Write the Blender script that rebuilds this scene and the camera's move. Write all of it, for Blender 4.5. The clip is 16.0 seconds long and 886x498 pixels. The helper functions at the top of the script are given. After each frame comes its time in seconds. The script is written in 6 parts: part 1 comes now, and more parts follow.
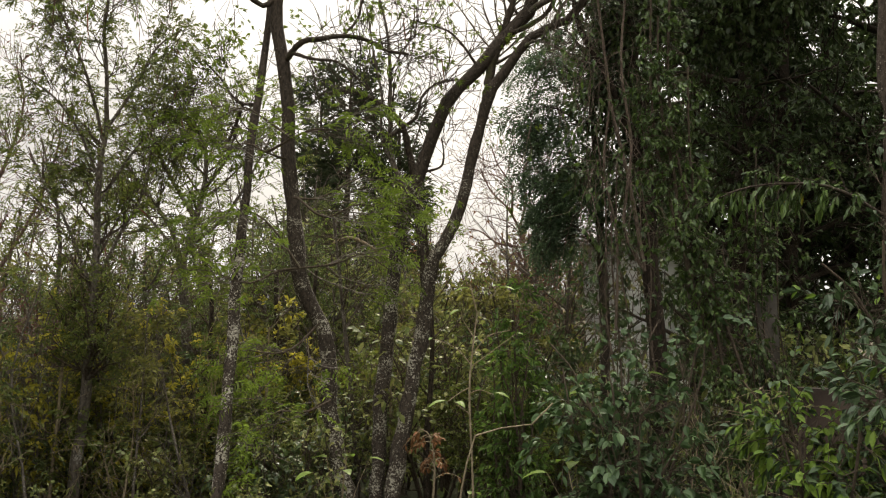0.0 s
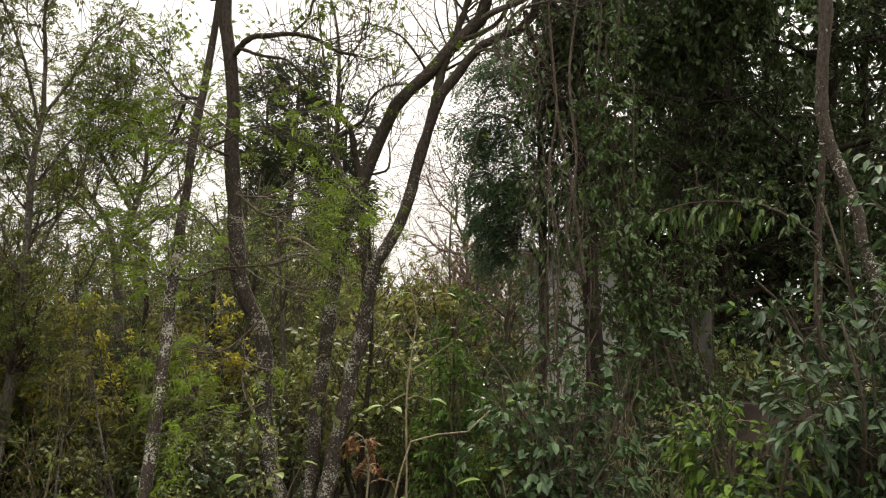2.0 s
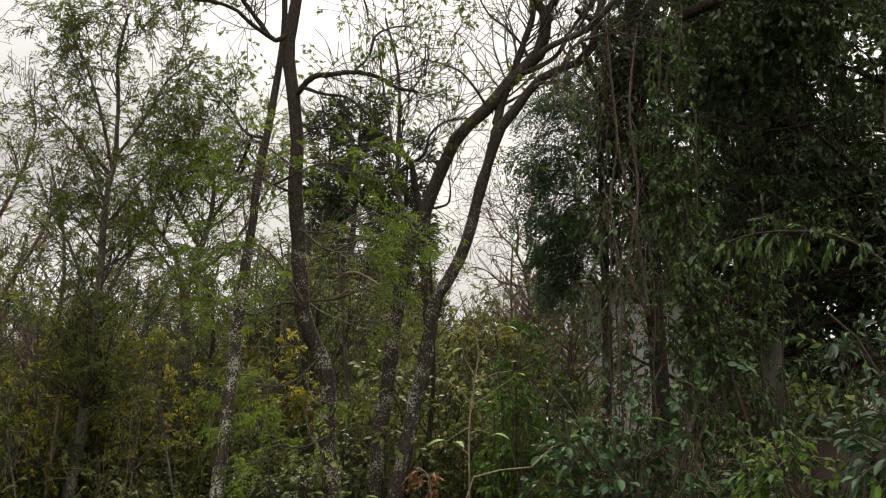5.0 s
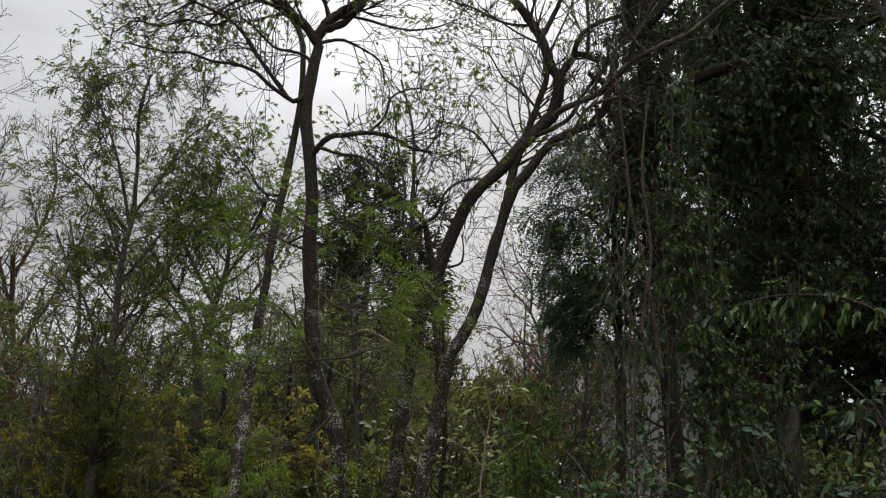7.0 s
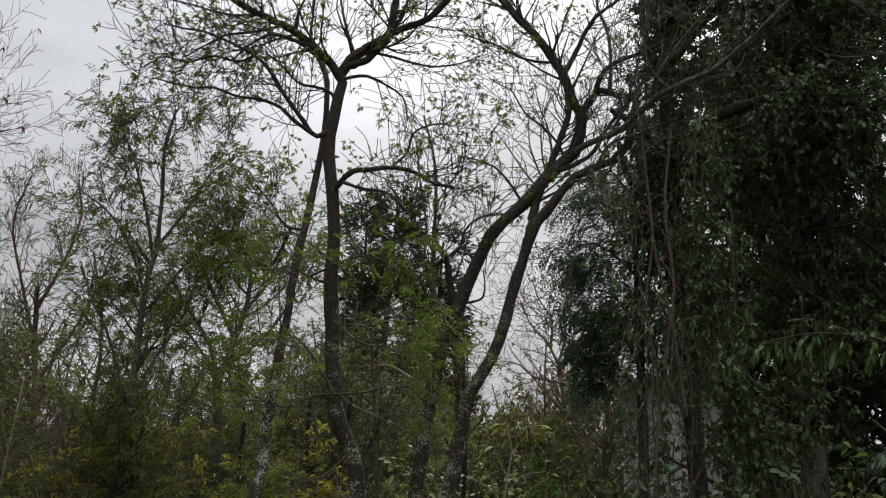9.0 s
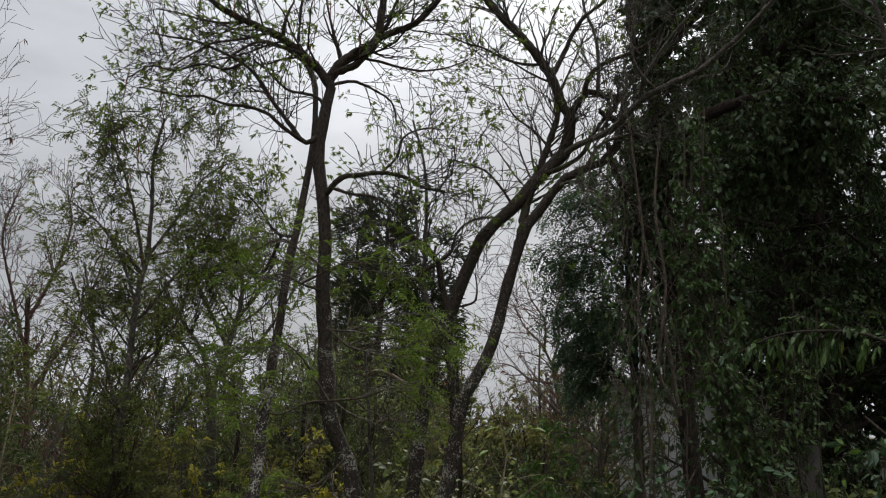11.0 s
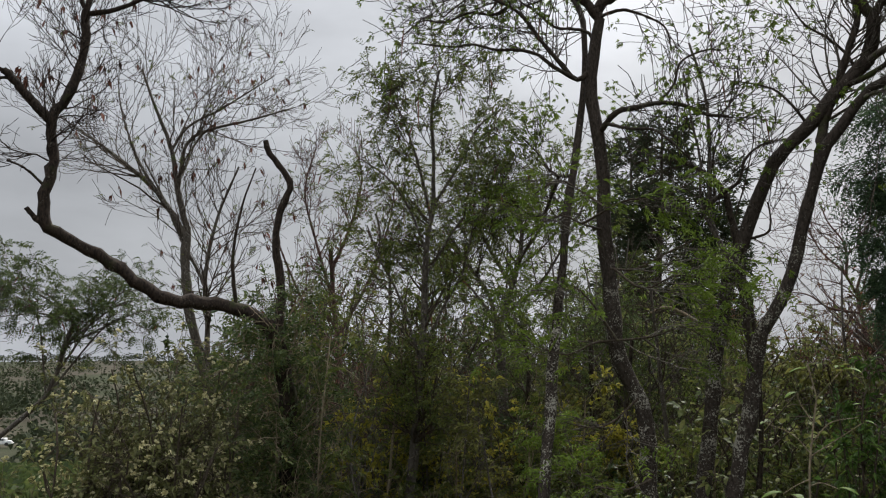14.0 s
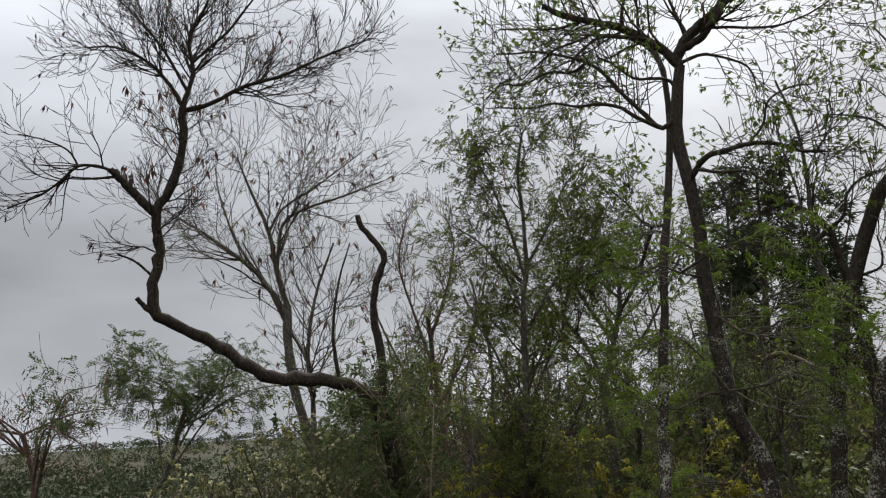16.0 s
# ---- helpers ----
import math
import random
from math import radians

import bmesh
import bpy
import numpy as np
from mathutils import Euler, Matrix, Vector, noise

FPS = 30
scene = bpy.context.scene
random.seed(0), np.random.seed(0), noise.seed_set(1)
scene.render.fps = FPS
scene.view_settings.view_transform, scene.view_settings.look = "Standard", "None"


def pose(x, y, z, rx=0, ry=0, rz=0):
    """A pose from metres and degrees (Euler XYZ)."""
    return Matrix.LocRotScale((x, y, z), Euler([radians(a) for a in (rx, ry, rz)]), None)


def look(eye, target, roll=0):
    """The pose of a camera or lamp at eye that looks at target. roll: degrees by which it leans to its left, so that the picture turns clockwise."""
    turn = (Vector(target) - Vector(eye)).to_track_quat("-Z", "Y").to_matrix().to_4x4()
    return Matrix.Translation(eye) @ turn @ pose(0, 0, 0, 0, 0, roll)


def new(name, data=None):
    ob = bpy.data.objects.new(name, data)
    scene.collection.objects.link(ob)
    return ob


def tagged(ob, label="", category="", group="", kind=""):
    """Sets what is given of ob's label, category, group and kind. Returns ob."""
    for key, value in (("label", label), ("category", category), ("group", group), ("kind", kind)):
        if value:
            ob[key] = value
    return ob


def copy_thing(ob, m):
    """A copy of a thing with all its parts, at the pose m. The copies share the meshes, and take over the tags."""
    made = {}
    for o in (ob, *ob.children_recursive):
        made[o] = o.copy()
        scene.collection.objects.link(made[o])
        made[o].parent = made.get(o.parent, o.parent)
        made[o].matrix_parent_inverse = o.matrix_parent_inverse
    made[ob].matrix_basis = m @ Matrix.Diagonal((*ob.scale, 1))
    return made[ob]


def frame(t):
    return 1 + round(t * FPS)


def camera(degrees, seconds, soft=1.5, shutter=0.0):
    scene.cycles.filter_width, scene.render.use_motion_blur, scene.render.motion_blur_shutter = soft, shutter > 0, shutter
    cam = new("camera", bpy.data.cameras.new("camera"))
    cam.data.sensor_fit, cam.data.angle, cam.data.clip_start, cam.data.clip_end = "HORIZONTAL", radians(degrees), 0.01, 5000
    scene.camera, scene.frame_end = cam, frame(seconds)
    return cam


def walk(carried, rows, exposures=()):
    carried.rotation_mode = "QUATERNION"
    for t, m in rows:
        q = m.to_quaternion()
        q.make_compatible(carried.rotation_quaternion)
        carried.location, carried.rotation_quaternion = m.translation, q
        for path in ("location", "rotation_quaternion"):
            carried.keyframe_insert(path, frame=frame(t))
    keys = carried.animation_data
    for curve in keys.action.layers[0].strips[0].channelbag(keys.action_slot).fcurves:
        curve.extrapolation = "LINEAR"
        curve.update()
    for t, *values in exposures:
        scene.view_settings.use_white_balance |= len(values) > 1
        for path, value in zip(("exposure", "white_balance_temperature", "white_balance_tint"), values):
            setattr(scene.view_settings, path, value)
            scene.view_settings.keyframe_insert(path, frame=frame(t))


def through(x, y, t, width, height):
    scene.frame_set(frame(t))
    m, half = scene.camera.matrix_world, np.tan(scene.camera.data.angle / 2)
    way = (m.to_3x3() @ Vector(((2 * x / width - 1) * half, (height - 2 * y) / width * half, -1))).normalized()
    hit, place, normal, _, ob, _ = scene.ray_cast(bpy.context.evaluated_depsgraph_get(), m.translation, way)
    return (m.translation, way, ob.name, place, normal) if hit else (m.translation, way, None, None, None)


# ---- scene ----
# a hand-held camera that turns almost on the spot: seconds, pan to the right, tilt up, lean, and its drift in metres
EYE = Vector((0, 0, 1.6))
PATH = [(0.0, -0.00, 3.91, -1.64, 0.000, -0.000, -0.000), (0.5, 1.68, 4.24, -0.38, 0.006, 0.017, -0.000),
        (1.0, 3.65, 4.00, 1.06, 0.011, 0.025, -0.004), (1.5, 5.02, 4.10, 1.62, -0.001, 0.034, -0.009),
        (2.0, 3.80, 4.25, 0.28, 0.000, 0.032, -0.006), (2.5, 1.25, 4.15, -0.33, -0.000, 0.029, -0.005),
        (3.0, 0.14, 3.95, -0.25, -0.000, 0.032, -0.002), (3.5, 0.25, 4.06, -0.27, -0.004, 0.030, -0.001),
        (4.0, 0.02, 4.76, -0.03, -0.000, 0.030, 0.001), (6.5, -0.68, 9.05, 0.14, 0.016, 0.000, 0.023),
        (7.0, -1.28, 10.11, 0.80, 0.023, -0.003, 0.033), (7.5, -1.70, 10.92, 1.21, 0.014, 0.009, 0.033),
        (8.0, -2.10, 11.44, 1.54, 0.004, 0.012, 0.039), (8.5, -2.45, 11.95, 1.70, 0.006, 0.011, 0.045),
        (9.0, -2.61, 12.37, 1.51, -0.005, 0.009, 0.039), (11.5, -2.30, 12.54, -0.02, 0.010, 0.003, 0.062),
        (12.0, -5.11, 11.80, -0.20, -0.020, -0.003, 0.057), (12.5, -12.96, 9.54, -0.19, -0.085, 0.052, 0.131),
        (13.0, -18.11, 7.88, 0.06, -0.105, 0.057, 0.138), (13.5, -19.51, 7.87, 0.30, -0.107, 0.048, 0.150),
        (14.0, -20.15, 7.98, 0.05, -0.108, 0.045, 0.160), (14.5, -20.92, 8.62, -0.50, -0.104, 0.049, 0.146),
        (15.0, -23.17, 10.32, -0.95, -0.093, 0.039, 0.147), (15.5, -25.59, 12.08, -2.29, -0.098, 0.039, 0.146),
        (16.0, -26.37, 12.30, -3.21, -0.106, 0.049, 0.168)]


def turned(pan, tilt, lean, *drift):
    p, e = radians(pan), radians(tilt)
    way = Vector((math.sin(p) * math.cos(e), math.cos(p) * math.cos(e), math.sin(e)))
    eye = EYE + Vector(drift)
    return look(eye, eye + way, lean)


cam = camera(54.20, 16.0, soft=1.15)
walk(cam, [(t, turned(*row)) for t, *row in PATH],
     exposures=[(0, 1.1, 7600, 10), (1.5, 1.38, 7500, 10), (2.5, 1.2, 7500, 10), (4.2, 1.1, 7500, 10), (6.5, 0.4, 6700, 10), (9.0, 0.34, 6550, 10), (11.5, 0.16, 6450, 10), (12.5, 0.2, 6450, 10), (16.0, 0.28, 6450, 10)])
# ---- overcast sky, the sun behind the cloud ----
SUN_PAN, SUN_UP = 8, 46
world = bpy.data.worlds.new("overcast_sky")
scene.world = world
world.use_nodes = True
wn, wl = world.node_tree.nodes, world.node_tree.links
sky = wn.new("ShaderNodeTexSky")
sky.sky_type, sky.sun_disc = "NISHITA", False
sky.sun_elevation, sky.sun_rotation = radians(SUN_UP), radians(SUN_PAN)
sky.air_density, sky.dust_density = 1.25, 5.4
grey = wn.new("ShaderNodeHueSaturation")
grey.inputs["Saturation"].default_value = 0.22
coord, puffs, ramp = wn.new("ShaderNodeTexCoord"), wn.new("ShaderNodeTexNoise"), wn.new("ShaderNodeMapRange")
puffs.inputs["Scale"].default_value, puffs.inputs["Detail"].default_value = 3.0, 6
ramp.inputs["From Min"].default_value, ramp.inputs["From Max"].default_value = 0.3, 0.7
ramp.inputs["To Min"].default_value, ramp.inputs["To Max"].default_value = 0.78, 1.2
cloud = wn.new("ShaderNodeMix")
cloud.data_type = "RGBA"
cloud.inputs["Factor"].default_value = 0.8
# an overcast sky grows brighter from the horizon to the zenith
part_z, rise, layer = wn.new("ShaderNodeSeparateXYZ"), wn.new("ShaderNodeMapRange"), wn.new("ShaderNodeVectorMath")
rise.inputs["To Min"].default_value, rise.inputs["To Max"].default_value = 1.5, 17.0
layer.operation = "SCALE"
layer.inputs[0].default_value = (1.76, 1.84, 1.98)
wl.new(coord.outputs["Generated"], part_z.inputs[0])
bow, over = wn.new("ShaderNodeMath"), wn.new("ShaderNodeMath")
over.operation, bow.operation = "MAXIMUM", "POWER"
over.inputs[1].default_value, bow.inputs[1].default_value = 0.0, 2.5
wl.new(part_z.outputs["Z"], over.inputs[0])
wl.new(over.outputs[0], bow.inputs[0])
wl.new(bow.outputs[0], rise.inputs["Value"])
# thinner, brighter cloud low over the horizon
band, total = wn.new("ShaderNodeMapRange"), wn.new("ShaderNodeMath")
band.interpolation_type = "SMOOTHSTEP"
band.inputs["From Min"].default_value, band.inputs["From Max"].default_value = -0.02, 0.2
band.inputs["To Min"].default_value, band.inputs["To Max"].default_value = 1.1, 0.0
wl.new(part_z.outputs["Z"], band.inputs["Value"])
wl.new(rise.outputs["Result"], total.inputs[0])
wl.new(band.outputs["Result"], total.inputs[1])
wl.new(total.outputs[0], layer.inputs["Scale"])
wl.new(layer.outputs[0], cloud.inputs["B"])
shade = wn.new("ShaderNodeVectorMath")
shade.operation = "SCALE"
wl.new(sky.outputs[0], grey.inputs["Color"])
wl.new(grey.outputs[0], cloud.inputs["A"])
flat = wn.new("ShaderNodeMapping")
flat.inputs["Scale"].default_value = (1, 1, 2.6)
wl.new(coord.outputs["Generated"], flat.inputs[0])
wl.new(flat.outputs[0], puffs.inputs["Vector"])
wl.new(puffs.outputs[0], ramp.inputs["Value"])
wl.new(cloud.outputs["Result"], shade.inputs[0])
wl.new(ramp.outputs["Result"], shade.inputs["Scale"])
wl.new(shade.outputs[0], wn["Background"].inputs["Color"])
wn["Background"].inputs["Strength"].default_value = 0.104
sun = new("sun", bpy.data.lights.new("sun", "SUN"))
sun.data.energy, sun.data.angle, sun.data.color = 3.3, radians(18), (1.0, 0.95, 0.88)
sp, se = radians(SUN_PAN), radians(SUN_UP)
sun.matrix_world = look((0, 0, 30), Vector((0, 0, 30)) - Vector((math.sin(sp) * math.cos(se), math.cos(sp) * math.cos(se), math.sin(se))))


# ---- materials ----
def nodes_of(name, rough=0.7):
    m = bpy.data.materials.new(name)
    m.use_nodes = True
    b = m.node_tree.nodes["Principled BSDF"]
    b.inputs["Roughness"].default_value = rough
    return m, m.node_tree.nodes, m.node_tree.links, b


def noise_at(n, l, vec, size, detail=4, rough=0.6):
    t = n.new("ShaderNodeTexNoise")
    t.inputs["Scale"].default_value, t.inputs["Detail"].default_value = size, detail
    t.inputs["Roughness"].default_value = rough
    l.new(vec, t.inputs["Vector"])
    return t.outputs[0]


def ramp_of(n, l, value, *stops):
    r = n.new("ShaderNodeValToRGB")
    e = r.color_ramp.elements
    while len(e) < len(stops):
        e.new(0.5)
    for k, (at, c) in enumerate(stops):
        e[k].position, e[k].color = at, (*c, 1)
    l.new(value, r.inputs[0])
    return r.outputs[0]


def mixed(n, l, factor, a, b, kind="MIX"):
    m = n.new("ShaderNodeMix")
    m.data_type, m.blend_type = "RGBA", kind
    for key, v in (("Factor", factor), ("A", a), ("B", b)):
        if isinstance(v, (int, float)):
            m.inputs[key].default_value = v
        elif isinstance(v, tuple):
            m.inputs[key].default_value = (*v, 1)
        else:
            l.new(v, m.inputs[key])
    return m.outputs["Result"]


def bumped(n, l, b, height, strength=0.5, distance=0.01):
    bump = n.new("ShaderNodeBump")
    bump.inputs["Strength"].default_value, bump.inputs["Distance"].default_value = strength, distance
    l.new(height, bump.inputs["Height"])
    l.new(bump.outputs[0], b.inputs["Normal"])


def bark(name, dark, light, lichen=(0.42, 0.42, 0.38), patches=0.62, moss=(0.07, 0.1, 0.02), mossy=0.7, thins=None):
    m, n, l, b = nodes_of(name, 0.9)
    c = n.new("ShaderNodeTexCoord").outputs["Object"]
    stretch = n.new("ShaderNodeMapping")
    stretch.inputs["Scale"].default_value = (1, 1, 0.45)
    l.new(c, stretch.inputs[0])
    grain = noise_at(n, l, stretch.outputs[0], 45, 6)
    col = ramp_of(n, l, grain, (0.35, dark), (0.68, light))
    broad = noise_at(n, l, c, 3.0, 3)
    col = mixed(n, l, ramp_of(n, l, broad, (mossy - 0.08, (0, 0, 0)), (mossy + 0.08, (1, 1, 1))), col, moss)
    where = noise_at(n, l, c, 5.5, 2)
    spots = noise_at(n, l, c, 46, 5, 0.7)
    both = n.new("ShaderNodeMath")
    both.operation = "MULTIPLY_ADD"
    both.inputs[1].default_value = 0.55
    l.new(where, both.inputs[0])
    l.new(spots, both.inputs[2])
    amount = both.outputs[0]
    if thins:
        # fewer lichen spots higher up the trunk
        up, less, rest = n.new("ShaderNodeSeparateXYZ"), n.new("ShaderNodeMapRange"), n.new("ShaderNodeMath")
        l.new(c, up.inputs[0])
        l.new(up.outputs["Z"], less.inputs["Value"])
        less.inputs["From Min"].default_value, less.inputs["From Max"].default_value = thins
        less.inputs["To Min"].default_value, less.inputs["To Max"].default_value = 0.0, 0.16
        rest.operation = "SUBTRACT"
        l.new(amount, rest.inputs[0])
        l.new(less.outputs["Result"], rest.inputs[1])
        amount = rest.outputs[0]
    top = patches + 0.27
    col = mixed(n, l, ramp_of(n, l, amount, (top - 0.025, (0, 0, 0)), (top + 0.05, (1, 1, 1))), col, lichen)
    b.inputs["Specular IOR Level"].default_value = 0.15
    l.new(col, b.inputs["Base Color"])
    bumped(n, l, b, grain, 0.9, 0.012)
    return m


def leaf(name, *tones, rough=0.5, through=0.3, shine=0.25):
    """A leaf's material: its tones spread at random over the leaves; some light passes through."""
    m, n, l, b = nodes_of(name, rough)
    g, o = n.new("ShaderNodeNewGeometry"), n.new("ShaderNodeObjectInfo")
    stops = [(k / max(len(tones) - 1, 1), c) for k, c in enumerate(tones)]
    col = ramp_of(n, l, g.outputs["Random Per Island"], *stops)
    c = n.new("ShaderNodeTexCoord").outputs["Object"]
    vein = noise_at(n, l, c, 60, 2)
    broad = noise_at(n, l, c, 1.6, 2)
    col = mixed(n, l, 0.5, col, ramp_of(n, l, vein, (0.3, (0.55, 0.55, 0.5)), (0.7, (1, 1, 1))), "MULTIPLY")
    col = mixed(n, l, 0.6, col, ramp_of(n, l, broad, (0.35, (0.6, 0.62, 0.6)), (0.65, (1.1, 1.08, 0.9))), "MULTIPLY")
    l.new(col, b.inputs["Base Color"])
    b.inputs["Specular IOR Level"].default_value = shine
    t = n.new("ShaderNodeBsdfTranslucent")
    l.new(col, t.inputs[0])
    mix = n.new("ShaderNodeMixShader")
    mix.inputs[0].default_value = through
    l.new(b.outputs[0], mix.inputs[1])
    l.new(t.outputs[0], mix.inputs[2])
    l.new(mix.outputs[0], n["Material Output"].inputs[0])
    return m


BARK_PALE = bark("lichen_spotted_bark", (0.023, 0.018, 0.014), (0.07, 0.055, 0.043), (0.33, 0.31, 0.255), 0.57, mossy=0.78, thins=(3.2, 6.0))
BARK_DARK = bark("dark_mossy_bark", (0.018, 0.014, 0.011), (0.065, 0.05, 0.036), (0.17, 0.165, 0.13), 0.66, (0.04, 0.052, 0.013), 0.68)
BARK_ROUGH = bark("rough_dark_bark", (0.012, 0.009, 0.007), (0.05, 0.036, 0.026), (0.13, 0.12, 0.095), 0.67, (0.035, 0.042, 0.013), 0.7)
BARK_GREY = bark("smooth_grey_bark", (0.045, 0.037, 0.03), (0.13, 0.112, 0.09), (0.24, 0.23, 0.2), 0.62)
BARK_TWIG = bark("thin_twig_bark", (0.035, 0.026, 0.019), (0.09, 0.07, 0.05), (0.14, 0.12, 0.09), 0.7)
BARK_RED = bark("reddish_twig_bark", (0.06, 0.037, 0.03), (0.155, 0.098, 0.08), (0.2, 0.15, 0.13), 0.7)
BARK_VINE = bark("dry_vine_bark", (0.055, 0.04, 0.031), (0.15, 0.115, 0.09), (0.22, 0.185, 0.15), 0.66)
BARK_LIGHT = bark("pale_dry_stem", (0.12, 0.095, 0.06), (0.26, 0.21, 0.14), (0.32, 0.28, 0.2), 0.66)
LEAF_FRESH = leaf("fresh_green_leaf", (0.085, 0.13, 0.018), (0.13, 0.19, 0.026), (0.18, 0.255, 0.038), through=0.4)
LEAF_FERN = leaf("feathery_leaf", (0.05, 0.07, 0.02), (0.11, 0.14, 0.034), (0.17, 0.19, 0.045), through=0.45)
LEAF_SPRAY = leaf("dark_feathery_leaf", (0.04, 0.062, 0.022), (0.075, 0.105, 0.034), (0.12, 0.148, 0.048), through=0.4)
LEAF_DARK = leaf("dark_evergreen_leaf", (0.03, 0.053, 0.018), (0.055, 0.093, 0.03), (0.095, 0.14, 0.05), rough=0.42, through=0.3, shine=0.4)
LEAF_VINE = leaf("vine_leaf", (0.035, 0.07, 0.015), (0.06, 0.11, 0.024), (0.1, 0.165, 0.035), rough=0.45, through=0.38, shine=0.45)
LEAF_SHRUB = leaf("shrub_leaf", (0.065, 0.09, 0.034), (0.125, 0.16, 0.052), (0.185, 0.21, 0.07), (0.26, 0.265, 0.095), rough=0.58, through=0.35, shine=0.22)
LEAF_OLIVE = leaf("olive_shrub_leaf", (0.085, 0.088, 0.03), (0.155, 0.158, 0.045), (0.225, 0.22, 0.065), through=0.4, shine=0.25)
LEAF_BROAD = leaf("broad_glossy_leaf", (0.024, 0.048, 0.02), (0.045, 0.083, 0.034), (0.08, 0.128, 0.055), rough=0.46, through=0.25, shine=0.32)
LEAF_LIME = leaf("young_lime_leaf", (0.1, 0.175, 0.03), (0.15, 0.24, 0.042), (0.21, 0.31, 0.06), rough=0.5, through=0.45, shine=0.2)
LEAF_ELDER = leaf("bright_green_leaf", (0.045, 0.092, 0.018), (0.075, 0.138, 0.028), (0.115, 0.195, 0.042), through=0.35, shine=0.25)
LEAF_BLUE = leaf("blue_green_leaf", (0.028, 0.06, 0.022), (0.052, 0.098, 0.036), (0.085, 0.145, 0.058), rough=0.46, through=0.25, shine=0.3)
LEAF_YELLOW = leaf("yellowing_leaf", (0.24, 0.23, 0.035), (0.38, 0.345, 0.05), (0.5, 0.445, 0.085), through=0.5)
LEAF_BROWN = leaf("dry_brown_leaf", (0.11, 0.055, 0.026), (0.18, 0.09, 0.04), (0.24, 0.11, 0.06), rough=0.8, through=0.2)
POD = leaf("dry_seed_pod", (0.05, 0.026, 0.02), (0.14, 0.055, 0.036), (0.21, 0.075, 0.048), rough=0.7, through=0.1)
LEAF_PALE = leaf("pale_olive_leaf", (0.07, 0.075, 0.028), (0.13, 0.135, 0.05), (0.2, 0.2, 0.085), rough=0.6, through=0.35)
FLOWER = leaf("cream_blossom", (0.42, 0.39, 0.2), (0.56, 0.52, 0.31), (0.7, 0.66, 0.46), rough=0.8, through=0.25)
LEAF_FAR = leaf("distant_foliage", (0.028, 0.038, 0.02), (0.04, 0.051, 0.026), (0.054, 0.066, 0.034), rough=0.95, through=0.2)
LEAF_TEAL = leaf("dusky_teal_leaflet", (0.035, 0.065, 0.035), (0.06, 0.105, 0.055), (0.1, 0.155, 0.08), rough=0.5, through=0.35, shine=0.3)
NEEDLE = leaf("dusky_needle", (0.025, 0.04, 0.018), (0.04, 0.055, 0.022), (0.055, 0.068, 0.03), rough=0.7, through=0.25)


def plain_ground():
    m, n, l, b = nodes_of("soil_grass_and_litter", 0.95)
    c = n.new("ShaderNodeTexCoord").outputs["Object"]
    near = ramp_of(n, l, noise_at(n, l, c, 6, 6), (0.35, (0.03, 0.03, 0.012)), (0.55, (0.06, 0.055, 0.02)), (0.7, (0.1, 0.075, 0.045)))
    far = ramp_of(n, l, noise_at(n, l, c, 0.012, 5, 0.65), (0.42, (0.026, 0.033, 0.018)), (0.5, (0.042, 0.04, 0.028)), (0.57, (0.062, 0.05, 0.042)), (0.62, (0.026, 0.034, 0.018)))
    l.new(mixed(n, l, 0.75, near, far), b.inputs["Base Color"])
    b.inputs["Specular IOR Level"].default_value = 0.1
    bumped(n, l, b, noise_at(n, l, c, 14, 4), 0.6, 0.05)
    return m


GROUND = plain_ground()


def painted(name, c1, c2, size=4, rough=0.6, bump=0.1):
    m, n, l, b = nodes_of(name, rough)
    c = n.new("ShaderNodeTexCoord").outputs["Object"]
    broad = noise_at(n, l, c, size, 5)
    l.new(ramp_of(n, l, broad, (0.35, c1), (0.65, c2)), b.inputs["Base Color"])
    bumped(n, l, b, noise_at(n, l, c, size * 20, 3), bump, 0.004)
    return m


WHITE_PAINT = painted("weathered_white_paint", (0.5, 0.5, 0.5), (0.74, 0.74, 0.73), 1.5)
ROOF_GREY = painted("grey_roof_sheet", (0.2, 0.2, 0.2), (0.3, 0.29, 0.28))
CONCRETE = painted("stained_concrete", (0.05, 0.043, 0.036), (0.13, 0.115, 0.1), 3, 0.9, 0.5)
BRICK_DARK = painted("dark_stained_block_wall", (0.05, 0.036, 0.03), (0.1, 0.07, 0.055), 2.5, 0.95, 0.6)
GLASS_DARK = painted("dark_car_glass", (0.02, 0.02, 0.022), (0.03, 0.03, 0.033), 2, 0.1)
TYRE = painted("black_rubber", (0.02, 0.02, 0.02), (0.03, 0.03, 0.03), 8, 0.8)


# ---- building kit ----
def mesh_of(name, verts, faces, material, smooth=False):
    """A mesh from arrays: verts (n, 3), faces (m, k), all with k corners."""
    verts, faces = np.asarray(verts, np.float32), np.asarray(faces, np.int32)
    me = bpy.data.meshes.new(name)
    k = faces.shape[1]
    me.vertices.add(len(verts))
    me.vertices.foreach_set("co", verts.ravel())
    me.loops.add(faces.size)
    me.loops.foreach_set("vertex_index", faces.ravel())
    me.polygons.add(len(faces))
    me.polygons.foreach_set("loop_start", np.arange(0, faces.size, k, dtype=np.int32))
    me.polygons.foreach_set("use_smooth", np.full(len(faces), smooth))
    me.materials.append(material)
    me.update(calc_edges=True)
    return me


def unit(v):
    return v / np.maximum(np.linalg.norm(v, axis=-1, keepdims=True), 1e-9)


